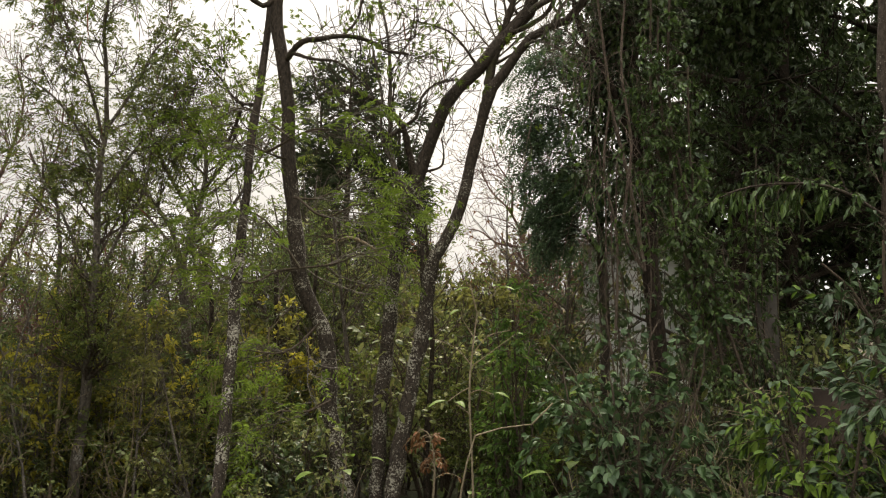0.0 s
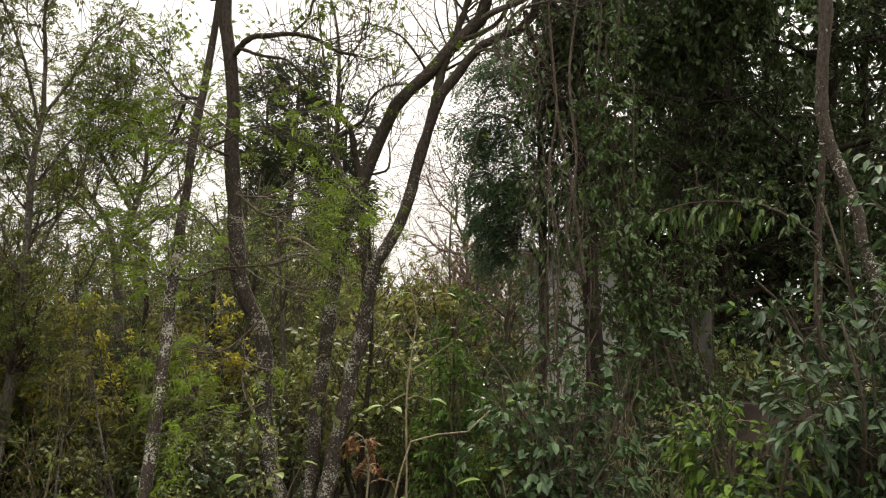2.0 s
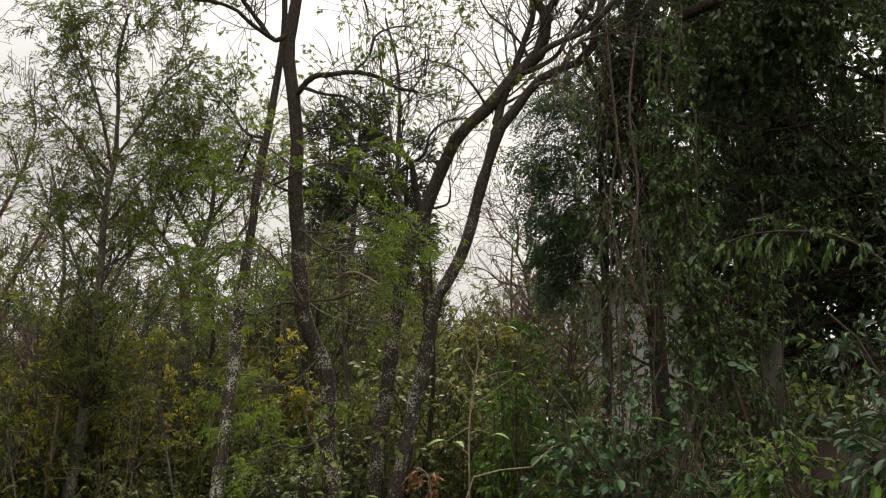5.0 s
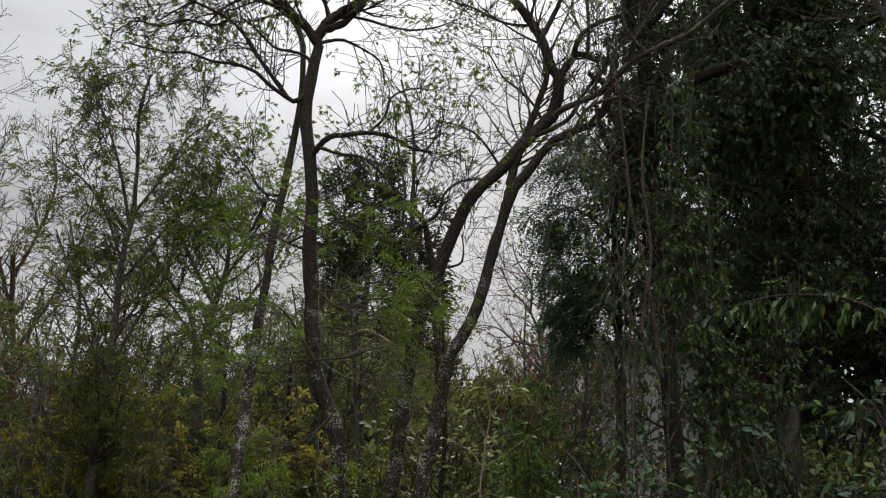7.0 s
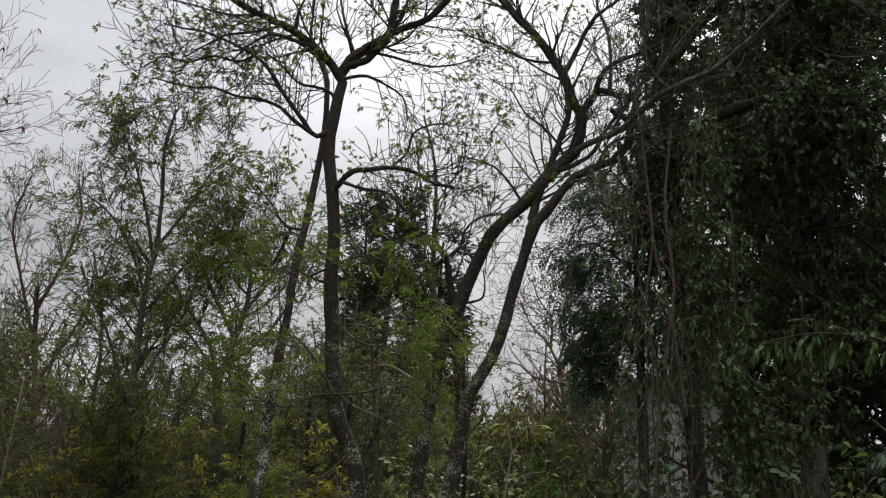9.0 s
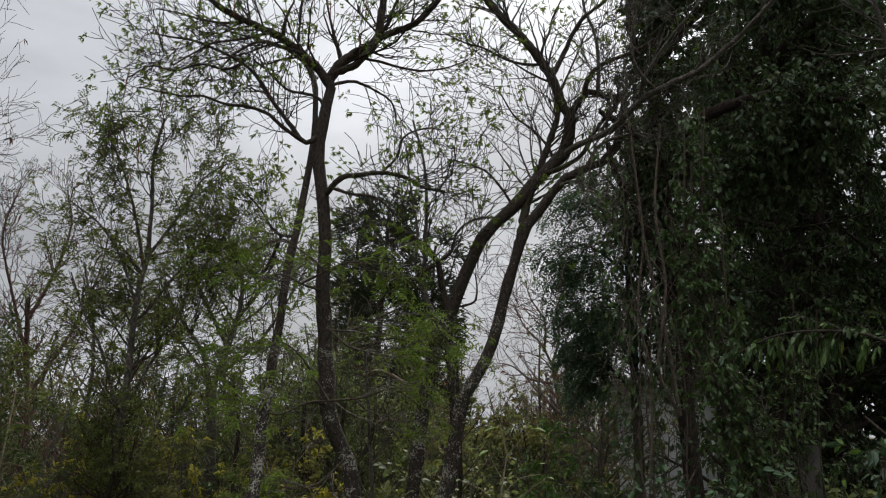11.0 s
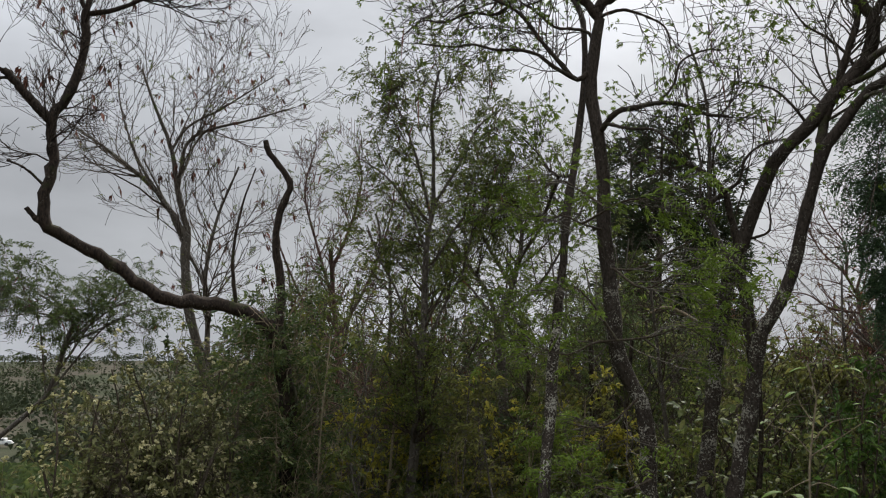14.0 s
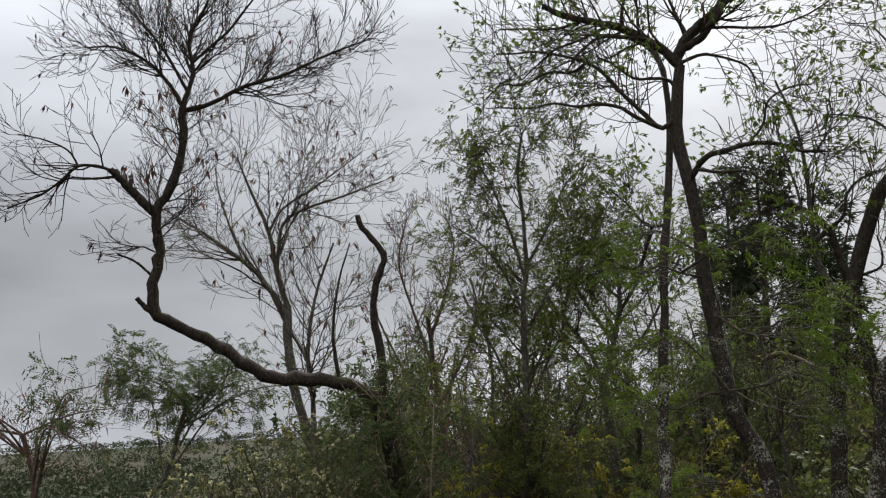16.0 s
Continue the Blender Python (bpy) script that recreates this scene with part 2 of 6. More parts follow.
def height(x, y):
    """The ground: a bank that falls away from the camera into a valley, and hills beyond."""
    d = np.hypot(x, y)

    def ease(a, b):
        s = np.clip((d - a) / (b - a), 0, 1)
        return s * s * (3 - 2 * s)
    roll = 0.12 * np.sin(x * 0.7 + 1.3) * np.cos(y * 0.6) * ease(3, 8)
    far = np.sin(np.arctan2(x, y) * 7 + 0.6) * 2.2 + np.sin(np.arctan2(x, y) * 17) * 0.9
    return -1.3 * ease(2, 9) - 1.4 * ease(9, 32) - 10 * ease(30, 150) + (19.5 + far) * ease(190, 760) + roll


def tubes(paths, radii, sides=4, rough=0.0, rng=None):
    """Tapered round stems along paths (n, p, 3) of radii (n, p)."""
    n, p, _ = paths.shape
    tan = unit(np.gradient(paths, axis=1))
    ref = np.where(np.abs(tan[:, 0, 2:3]) > 0.8, np.array([1.0, 0, 0]), np.array([0, 0, 1.0]))
    a = np.empty_like(tan)
    a[:, 0] = unit(np.cross(tan[:, 0], ref))
    for k in range(1, p):
        a[:, k] = unit(a[:, k - 1] - tan[:, k] * (a[:, k - 1] * tan[:, k]).sum(-1, keepdims=True))
    b = np.cross(tan, a)
    ang = np.arange(sides) / sides * 2 * np.pi
    r = np.repeat(radii[:, :, None], sides, 2)
    if rough:
        r = r * (1 + rough * rng.normal(size=r.shape))
    v = paths[:, :, None] + r[..., None] * (np.cos(ang)[:, None] * a[:, :, None] + np.sin(ang)[:, None] * b[:, :, None])
    i, j, k = np.meshgrid(np.arange(n), np.arange(p - 1), np.arange(sides), indexing="ij")
    at = (i * p + j) * sides
    k2 = (k + 1) % sides
    f = np.stack([at + k, at + k2, at + sides + k2, at + sides + k], -1).reshape(-1, 4)
    return v.reshape(-1, 3), f


def curve_of(points, count):
    """A smooth line through a few points, count points evenly along it."""
    q = np.array(points, float)
    q = np.vstack([2 * q[0] - q[1], q, 2 * q[-1] - q[-2]])
    out = []
    for k in range(1, len(q) - 2):
        t = np.linspace(0, 1, 12, endpoint=False)[:, None]
        a, b, c, d = q[k - 1:k + 3]
        out.append(0.5 * (2 * b + (c - a) * t + (2 * a - 5 * b + 4 * c - d) * t ** 2 + (3 * b - a - 3 * c + d) * t ** 3))
    out = np.vstack(out + [q[-2:-1]])
    s = np.r_[0, np.cumsum(np.linalg.norm(np.diff(out, axis=0), axis=1))]
    at = np.linspace(0, s[-1], count)
    return np.stack([np.interp(at, s, out[:, k]) for k in range(3)], -1)


def blades(base, way, length, wide, rng, fold=0.25, droop=0.2):
    """Pointed leaves, each two triangles folded along the midrib. base, way (n, 3); length, wide (n,)."""
    n = len(base)
    way = unit(way)
    side = unit(np.cross(way, unit(rng.normal(size=(n, 3)) * 0.6 + np.array([0, 0, 1.0]))))
    up = np.cross(side, way)
    length, wide = length[:, None], wide[:, None]
    tip = base + way * length - np.array([0, 0, 1.0]) * length * droop
    mid = base + way * length * 0.45 + up * wide * fold
    v = np.stack([base, mid + side * wide / 2, tip, mid - side * wide / 2], 1).reshape(-1, 3)
    o = np.arange(n)[:, None] * 4
    f = np.stack([o + [0, 1, 2], o + [0, 2, 3]], 1).reshape(-1, 3)
    return v, f


def oval_blades(base, way, length, wide, rng, droop=0.2):
    """Oval leaves, four triangles each."""
    n = len(base)
    way = unit(way)
    side = unit(np.cross(way, unit(rng.normal(size=(n, 3)) * 0.6 + np.array([0, 0, 1.0]))))
    up = np.cross(side, way)
    length, wide = length[:, None], wide[:, None]
    down = -np.array([0, 0, 1.0]) * length * droop
    m1, m2 = base + way * length * 0.3, base + way * length * 0.7 + down * 0.4
    lift = up * wide * 0.12
    v = np.stack([base, m1 + side * wide * 0.48 + lift, m1 - side * wide * 0.48, m2 + side * wide * 0.42, m2 - side * wide * 0.42 + lift, base + way * length + down], 1).reshape(-1, 3)
    o = np.arange(n)[:, None] * 6
    f = np.stack([o + t for t in ([0, 2, 1], [1, 2, 3], [2, 4, 3], [3, 4, 5])], 1).reshape(-1, 3)
    return v, f


def broad_blades(base, way, length, wide, rng, droop=0.25):
    """Larger oval leaves with a bent midrib, eight triangles each."""
    n = len(base)
    way = unit(way)
    side = unit(np.cross(way, unit(rng.normal(size=(n, 3)) * 0.5 + np.array([0, 0, 1.0]))))
    up = np.cross(side, way)
    length, wide = length[:, None], wide[:, None]
    down = -np.array([0, 0, 1.0]) * length * droop
    m1, m2 = base + way * length * 0.33 + down * 0.1, base + way * length * 0.68 + down * 0.45
    lift = up * wide * 0.14
    v = np.stack([base, m1 + side * wide * 0.46 + lift, m2 + side * wide * 0.42 + lift, base + way * length + down,
                  m2 - side * wide * 0.42 + lift, m1 - side * wide * 0.46 + lift, m1, m2], 1).reshape(-1, 3)
    o = np.arange(n)[:, None] * 8
    f = np.stack([o + t for t in ([0, 6, 1], [0, 5, 6], [1, 6, 7], [1, 7, 2], [6, 5, 4], [6, 4, 7], [2, 7, 3], [7, 4, 3])], 1).reshape(-1, 3)
    return v, f


def big_leaf(name, base, way, length, wide, material, parent, label):
    """One large drooping leaf with a curved outline."""
    t = np.linspace(0, 1, 8)
    half = wide * 0.5 * np.sin(np.pi * t ** 0.75) ** 0.8
    way = unit(np.array(way, float))
    side = unit(np.cross(way, (0, 0, 1.0)))
    mid = np.array(base) + way * (t * length)[:, None] - np.array([0, 0, 1.0]) * (t ** 2 * length * 0.35)[:, None]
    lift = np.array([0, 0, 0.22])
    v = np.vstack([mid + side * half[:, None] + lift * half[:, None], mid, mid - side * half[:, None] + lift * half[:, None]])
    f = [[a + k, a + k + 1, b + k + 1, b + k] for a, b in ((0, 8), (8, 16)) for k in range(7)]
    return part(name, mesh_of(name, v, f, material, True), parent, label)


def spread(base, way, rng, count, angle, reach):
    """Points and directions of count leaflets about each leaf's stalk end, like fingers."""
    n = len(base)
    way = unit(way)
    end = base + way * reach[:, None]
    d = way[:, None] + angle * unit(rng.normal(size=(n, count, 3)))
    return np.repeat(end, count, 0), unit(d.reshape(-1, 3))


def feather(base, way, rng, pairs, reach):
    """Points and directions of leaflets in pairs along each leaf's stalk."""
    n = len(base)
    way = unit(way + np.array([0, 0, -0.15]))
    side = unit(np.cross(way, unit(rng.normal(size=(n, 3)) * 0.5 + np.array([0, 0, 1.0]))))
    t = np.linspace(0.25, 1, pairs)
    pts = base[:, None] + way[:, None] * (reach[:, None] * t)[..., None] - np.array([0, 0, 1.0]) * (reach[:, None] * t ** 2 * 0.25)[..., None]
    d = np.stack([side[:, None] + way[:, None] * 0.5, -side[:, None] + way[:, None] * 0.5], 2)
    d = np.broadcast_to(d, (n, pairs, 2, 3))
    return np.repeat(pts.reshape(-1, 3), 2, 0), unit(d.reshape(-1, 3) + rng.normal(size=(n * pairs * 2, 3)) * 0.12)


def grow(rng, paths, radii, count, length, angle=0.9, lift=0.3, wobble=0.25, start=0.15, thin=0.55, points=6, finish=1.0, least=0.0032, flat=0.0):
    """count shoots from the parents; length: shortest and longest, metres; lift: how they bend to the light (below 0: they hang)."""
    n, p, _ = paths.shape
    size = np.linalg.norm(np.diff(paths, axis=1), axis=2).sum(1)
    par = rng.choice(n, count, p=size / size.sum())
    u = rng.uniform(start, finish, count)
    s = u * (p - 1)
    k = np.minimum(s.astype(int), p - 2)
    w = (s - k)[:, None]
    base = paths[par, k] * (1 - w) + paths[par, k + 1] * w
    tan = unit(paths[par, k + 1] - paths[par, k])
    r0 = (radii[par, k] * (1 - w[:, 0]) + radii[par, k + 1] * w[:, 0]) * thin
    d = unit(tan * np.cos(angle) + np.sin(angle) * unit(np.cross(tan, rng.normal(size=(count, 3)))))
    ln = rng.uniform(*length, count) * (1.15 - 0.5 * u)
    step = (ln / (points - 1))[:, None]
    out = [base]
    for _ in range(points - 1):
        d = unit(d + np.array([0, 0, lift]) / points * 2 + rng.normal(size=(count, 3)) * wobble / points * 2)
        d = unit(d * np.array([1, 1, 1 - flat]))
        out.append(out[-1] + d * step)
    taper = np.linspace(1, 0.35, points)
    return np.stack(out, 1), np.maximum(r0[:, None] * taper, least)


def along(rng, paths, per, start=0.2):
    """per points on each path, and the way it runs there."""
    n, p, _ = paths.shape
    s = rng.uniform(start, 1, (n, per)) * (p - 1)
    k = np.minimum(s.astype(int), p - 2)
    w = (s - k)[..., None]
    i = np.arange(n)[:, None]
    return (paths[i, k] * (1 - w) + paths[i, k + 1] * w).reshape(-1, 3), unit(paths[i, k + 1] - paths[i, k]).reshape(-1, 3)


def part(name, me, parent, label="", kind=""):
    ob = new(name, me)
    ob.parent = parent
    return tagged(ob, label, kind=kind)


def thing(name, at, label, category, group=""):
    """An Empty at the thing's foot; parts are placed from there."""
    ob = new(name)
    ob.location = at
    ob.empty_display_size = 0.2
    return tagged(ob, label, category, group)


class Tree:
    """One tree: its foot, its limbs, and what grows on them. Points are given in the world."""

    def __init__(self, name, label, foot, seed, wood, category="tree", group="trees of the grove"):
        self.foot = np.array([foot[0], foot[1], float(height(foot[0], foot[1])) - 0.05])
        self.ob = thing(name, self.foot, label, category, group)
        self.rng, self.wood, self.limbs, self.stem = np.random.default_rng(seed), wood, [], None

    def limb(self, points, r0, r1, name="limb", wood=None, sides=10, to_ground=False, label=""):
        pts = list(points)
        if to_ground:
            pts = [(pts[0][0] + (pts[0][0] - pts[1][0]) * 0.2, pts[0][1], min(self.foot[2] - 0.1, pts[0][2] - 0.3))] + pts
        if self.limbs and not to_ground:
            known = np.vstack([curve_of(k, 120) for k, _ in self.limbs])
            near = known[np.argmin(np.linalg.norm(known - np.array(pts[0]), axis=1))]
            if np.linalg.norm(near - np.array(pts[0])) < 0.6:
                pts[0] = tuple(near)
        m = (56 if sides > 10 else 32) if sides > 8 else 12
        q = curve_of(pts, m)
        r = np.linspace(r0, r1, m) * (1 + 0.05 * self.rng.normal(size=m))
        if sides > 8:
            q[1:-1] += self.rng.normal(size=(m - 2, 3)) * r[1:-1, None] * (0.13 if sides > 10 else 0.08)
        if to_ground:
            r = r * (1 + 0.5 * np.exp(-np.arange(m) / 1.3))
        v, f = tubes(q[None] - self.foot, r[None], sides, 0.1 if sides > 10 else 0.06, self.rng)
        made = part(name, mesh_of(name, v, f, wood or self.wood, True), self.stem if self.stem and name != "stem" else self.ob, label)
        if name == "trunk":
            self.stem = made
        self.limbs.append((q, r))
        return q

    def shoots(self, levels, name="twig_work", wood=None, limbs=None, sides=3, label=""):
        """Grow levels of shoots, each a dict for grow(); the last level is returned."""
        use = self.limbs if limbs is None else [self.limbs[k] for k in limbs]
        pick = [np.linspace(0, len(q) - 1, 8).round().astype(int) for q, _ in use]
        paths = np.stack([q[k] for (q, _), k in zip(use, pick)])
        radii = np.stack([r[k] for (_, r), k in zip(use, pick)])
        vs, fs, off = [], [], 0
        for n, lv in enumerate(levels):
            lv = dict(points=7 if n == 0 else 4) | lv
            paths, radii = grow(self.rng, paths, radii, **lv)
            v, f = tubes(paths - self.foot, radii, sides)
            vs.append(v), fs.append(f + off)
            off += len(v)
        part(name, mesh_of(name, np.vstack(vs), np.vstack(fs), wood or self.wood, True), self.ob, label, "stuff")
        return paths

    def leaves(self, paths, per, kind, length, ratio, material, name="foliage", label="", hang=0.3, loose=0.8, keep=1.0, start=0.25, reach=(0.05, 0.1), count=5):
        rng = self.rng
        if keep < 1:
            paths = paths[rng.random(len(paths)) < keep]
        base, way = along(rng, paths, per, start)
        way = unit(way + loose * unit(rng.normal(size=way.shape)) + np.array([0, 0, -hang]))
        if kind == "fingers":
            base, way = spread(base, way, rng, count, 0.75, rng.uniform(*reach, len(base)))
            way = unit(way + np.array([0, 0, -hang]))
        elif kind == "feather":
            base, way = feather(base, way, rng, count, rng.uniform(*reach, len(base)))
        ln = rng.uniform(*length, len(base))
        make = {"broad": broad_blades, "oval": oval_blades}.get(kind, blades)
        v, f = make(base - self.foot, way, ln, ln * ratio * rng.uniform(0.8, 1.2, len(base)), rng)
        part(name, mesh_of(name, v, f, material), self.ob, label, "stuff")


def spot(pan, dist):
    return dist * math.sin(radians(pan)), dist * math.cos(radians(pan))


# ---- ground: one sheet out to the horizon ----
ring = np.r_[np.linspace(0.01, 3, 6), np.geomspace(3.6, 3200, 74)]
turn = np.linspace(0, 2 * np.pi, 145)[:-1]
rr, tt = np.meshgrid(ring, turn, indexing="ij")
gx, gy = rr * np.sin(tt) + 0.7, rr * np.cos(tt) - 1.1
grng = np.random.default_rng(3)
gzz = height(gx, gy) + grng.normal(size=gx.shape) * np.clip(rr, 0, 8) * 0.006
i, j = np.meshgrid(np.arange(len(ring) - 1), np.arange(len(turn)), indexing="ij")
j2 = (j + 1) % len(turn)
w = len(turn)
sheet = np.stack([i * w + j, (i + 1) * w + j, (i + 1) * w + j2, i * w + j2], -1).reshape(-1, 4)
ground = new("ground", mesh_of("ground", np.stack([gx, gy, gzz], -1).reshape(-1, 3), sheet, GROUND, True))
tagged(ground, "sloping bank of soil and leaf litter falling into a wooded valley", "ground", kind="structure")


def far_woods():
    """Crowns of the woods on the valley's slopes, too far to count."""
    rng = np.random.default_rng(11)
    n = 3000
    a, d = rng.uniform(-0.95, -0.5, n), np.exp(rng.uniform(np.log(95), np.log(820), n))
    a[:350] = rng.uniform(-0.5, 0.4, 350)
    x, y = d * np.sin(a), d * np.cos(a)
    bare = np.sin(x * 0.021 + 1) * np.cos(y * 0.017) + 0.25 * rng.normal(size=n)
    lane = (np.abs(a + 0.815) < 0.025) & (d < 192) & (d > 50)
    keep = ((bare < 0.45) | (d > 450)) & ~lane
    x, y, d = x[keep], y[keep], d[keep]
    tall = rng.uniform(2.5, 6.5, len(x)) * np.clip(d / 160, 0.55, 1)
    per = 20
    u = unit(rng.normal(size=(len(x), per, 3)))
    u[..., 2] = np.abs(u[..., 2])
    r = tall[:, None] * rng.uniform(0.32, 0.6, (len(x), per))
    c = np.stack([x, y, height(x, y) + tall * 0.35], -1)[:, None] + u * r[..., None] * np.array([1, 1, 1.05])
    ln = np.repeat(tall * 0.25, per) * rng.uniform(0.7, 1.3, len(x) * per)
    v, f = blades(c.reshape(-1, 3), (u + 0.7 * rng.normal(size=u.shape)).reshape(-1, 3), ln, ln * 0.7, rng)
    woods = new("far_woods", mesh_of("far_woods", v, f, LEAF_FAR))
    tagged(woods, "dull green woods covering the far valley slopes", "woods", kind="stuff")


def low_cover():
    """Bracken and grass on the slope towards the valley."""
    rng = np.random.default_rng(12)
    n = 32000
    a, d = rng.uniform(-1.05, -0.5, n), np.exp(rng.uniform(np.log(7), np.log(75), n))
    x, y = d * np.sin(a), d * np.cos(a)
    base = np.stack([x, y, height(x, y)], -1)
    way = np.stack([rng.normal(size=n) * 0.7, rng.normal(size=n) * 0.7, np.ones(n)], -1)
    ln = rng.uniform(0.1, 0.28, n) * np.clip(d / 14, 0.8, 3.2)
    v, f = blades(base, way, ln, ln * 0.3, rng, droop=0.35)
    cover = new("low_cover", mesh_of("low_cover", v, f, LEAF_SPRAY))
    tagged(cover, "dull green bracken and grass covering the slope", "grass", kind="stuff")


far_woods()
low_cover()


# ---- the main trees ----
# tree with a leaning lichen-spotted trunk and finger-like young leaves
a = Tree("digitate_leaved_tree", "dark-barked tree with lichen spots and sparse fresh green finger leaves", (-1.15, 9.97), 21, BARK_PALE)
a.limb([(-1.15, 9.97, -0.54), (-1.23, 9.96, -0.27), (-1.26, 9.95, -0.03), (-1.30, 9.95, 0.25), (-1.34, 9.94, 0.59), (-1.33, 9.95, 0.97), (-1.35, 9.94, 1.22), (-1.40, 9.94, 1.42), (-1.50, 9.92, 1.62), (-1.60, 9.91, 1.84), (-1.66, 9.89, 2.09), (-1.69, 9.89, 2.47), (-1.72, 9.89, 2.92), (-1.75, 9.88, 3.43), (-1.73, 9.86, 3.85), (-1.75, 9.86, 4.20), (-1.79, 9.85, 4.54), (-1.86, 9.84, 4.85), (-1.85, 9.84, 5.17), (-1.79, 9.85, 5.58), (-1.73, 9.86, 5.88)], 0.106, 0.066, "trunk", to_ground=True)
a.limb([(-1.73, 9.86, 5.91), (-1.91, 9.82, 6.12), (-2.13, 9.78, 6.32), (-2.35, 9.73, 6.48), (-2.56, 9.68, 6.57), (-2.76, 9.62, 6.65), (-2.96, 9.56, 6.73), (-3.09, 9.52, 6.81), (-3.22, 9.48, 6.91)], 0.06, 0.034, wood=BARK_DARK)
a.limb([(-1.73, 9.86, 5.99), (-1.66, 9.87, 6.17), (-1.46, 9.90, 6.34), (-1.26, 9.93, 6.48), (-1.18, 9.94, 6.63), (-1.15, 9.94, 6.87), (-1.13, 9.95, 7.06), (-1.12, 9.95, 7.26)], 0.064, 0.044, wood=BARK_DARK)
a.limb([(-1.62, 9.83, 5.97), (-1.45, 9.85, 6.17), (-1.25, 9.88, 6.41), (-1.17, 9.89, 6.53), (-0.98, 9.91, 6.63), (-0.77, 9.93, 6.72), (-0.57, 9.94, 6.90), (-0.45, 9.95, 7.06), (-0.32, 9.95, 7.22)], 0.05, 0.03, wood=BARK_DARK)
a.limb([(-1.85, 9.74, 5.27), (-2.00, 9.71, 5.12), (-2.20, 9.66, 5.36), (-2.40, 9.62, 5.62), (-2.55, 9.58, 5.86), (-2.74, 9.52, 6.05), (-3.08, 9.42, 6.20), (-3.33, 9.33, 6.27), (-3.54, 9.25, 6.27), (-3.76, 9.17, 6.29)], 0.032, 0.01, wood=BARK_DARK)
a.limb([(-1.97, 9.61, 5.06), (-2.22, 9.55, 5.24), (-2.40, 9.51, 5.40), (-2.63, 9.45, 5.47), (-2.88, 9.38, 5.48), (-3.13, 9.30, 5.55), (-3.36, 9.22, 5.52), (-3.78, 9.05, 5.56)], 0.026, 0.008, wood=BARK_DARK)
a.limb([(-1.78, 9.95, 5.58), (-1.89, 9.93, 5.76), (-2.06, 9.90, 5.82), (-2.27, 9.85, 5.85), (-2.48, 9.80, 6.05), (-2.69, 9.75, 6.21)], 0.024, 0.01, wood=BARK_DARK)
a.limb([(-1.72, 9.66, 4.51), (-1.56, 9.69, 4.66), (-1.36, 9.71, 4.71), (-1.10, 9.75, 4.75), (-0.83, 9.77, 4.71), (-0.58, 9.79, 4.58), (-0.33, 9.80, 4.53)], 0.038, 0.016, wood=BARK_DARK, label="arched mossy limb")
a.limb([(-1.64, 9.47, 4.38), (-1.39, 9.51, 4.42), (-1.13, 9.54, 4.39), (-0.95, 9.56, 4.25), (-0.79, 9.58, 4.08)], 0.022, 0.01, wood=BARK_DARK)
a.limb([(-2.46, 9.60, 6.48), (-2.65, 9.55, 6.41), (-2.84, 9.49, 6.34), (-3.09, 9.42, 6.27), (-3.29, 9.35, 6.11), (-3.49, 9.28, 5.93)], 0.02, 0.008, wood=BARK_DARK)
a.limb([(-1.70, 9.86, 5.95), (-1.46, 9.90, 5.97), (-1.16, 9.94, 5.84), (-0.99, 9.96, 5.70), (-0.93, 9.97, 5.41)], 0.022, 0.008, wood=BARK_DARK)
a.limb([(-1.47, 10.00, 6.25), (-1.19, 10.04, 6.30), (-0.96, 10.06, 6.24), (-0.66, 10.09, 6.19), (-0.34, 10.10, 6.23), (-0.06, 10.11, 6.34)], 0.02, 0.008, wood=BARK_DARK)
a.limb([(-1.66, 9.97, 6.26), (-1.72, 9.96, 6.56), (-1.80, 9.95, 6.86), (-1.86, 9.94, 7.17)], 0.024, 0.01, wood=BARK_DARK)
a.limb([(-2.33, 9.63, 6.44), (-2.28, 9.64, 6.70), (-2.19, 9.66, 6.94)], 0.026, 0.01, wood=BARK_DARK)
a.limb([(-2.11, 9.68, 6.27), (-2.32, 9.63, 6.31), (-2.58, 9.57, 6.35), (-2.83, 9.50, 6.18), (-3.00, 9.44, 5.94)], 0.024, 0.01, wood=BARK_DARK)
a.limb([(-2.78, 9.72, 6.70), (-3.04, 9.64, 6.64), (-3.30, 9.56, 6.65), (-3.55, 9.47, 6.69), (-3.79, 9.37, 6.70)], 0.02, 0.008, wood=BARK_DARK)
a.limb([(-1.19, 9.94, 6.54), (-1.05, 9.95, 6.79), (-0.98, 9.96, 7.03), (-0.90, 9.97, 7.23)], 0.028, 0.012, wood=BARK_DARK)
a.limb([(-2.74, 9.52, 6.05), (-2.94, 9.46, 5.95), (-3.19, 9.38, 5.98), (-3.48, 9.28, 5.86), (-3.72, 9.19, 5.88), (-3.93, 9.10, 5.70)], 0.018, 0.007, wood=BARK_DARK)
a.limb([(-1.11, 9.85, 4.78), (-0.92, 9.87, 4.98), (-0.83, 9.87, 5.24), (-0.59, 9.89, 5.35), (-0.39, 9.90, 5.34)], 0.018, 0.008, wood=BARK_DARK)
tw = a.shoots([dict(count=200, length=(0.4, 1.4), angle=0.8, lift=0.05, start=0.15, thin=0.34, wobble=0.55, points=8), dict(count=950, length=(0.2, 0.7), angle=0.75, lift=0.2, thin=0.6, wobble=0.4, least=0.0045)], limbs=range(1, 19), wood=BARK_DARK)
a.leaves(tw, 4, "fingers", (0.045, 0.075), 0.25, LEAF_FRESH, keep=0.42, start=0.72, hang=0.2, reach=(0.03, 0.12), count=6)
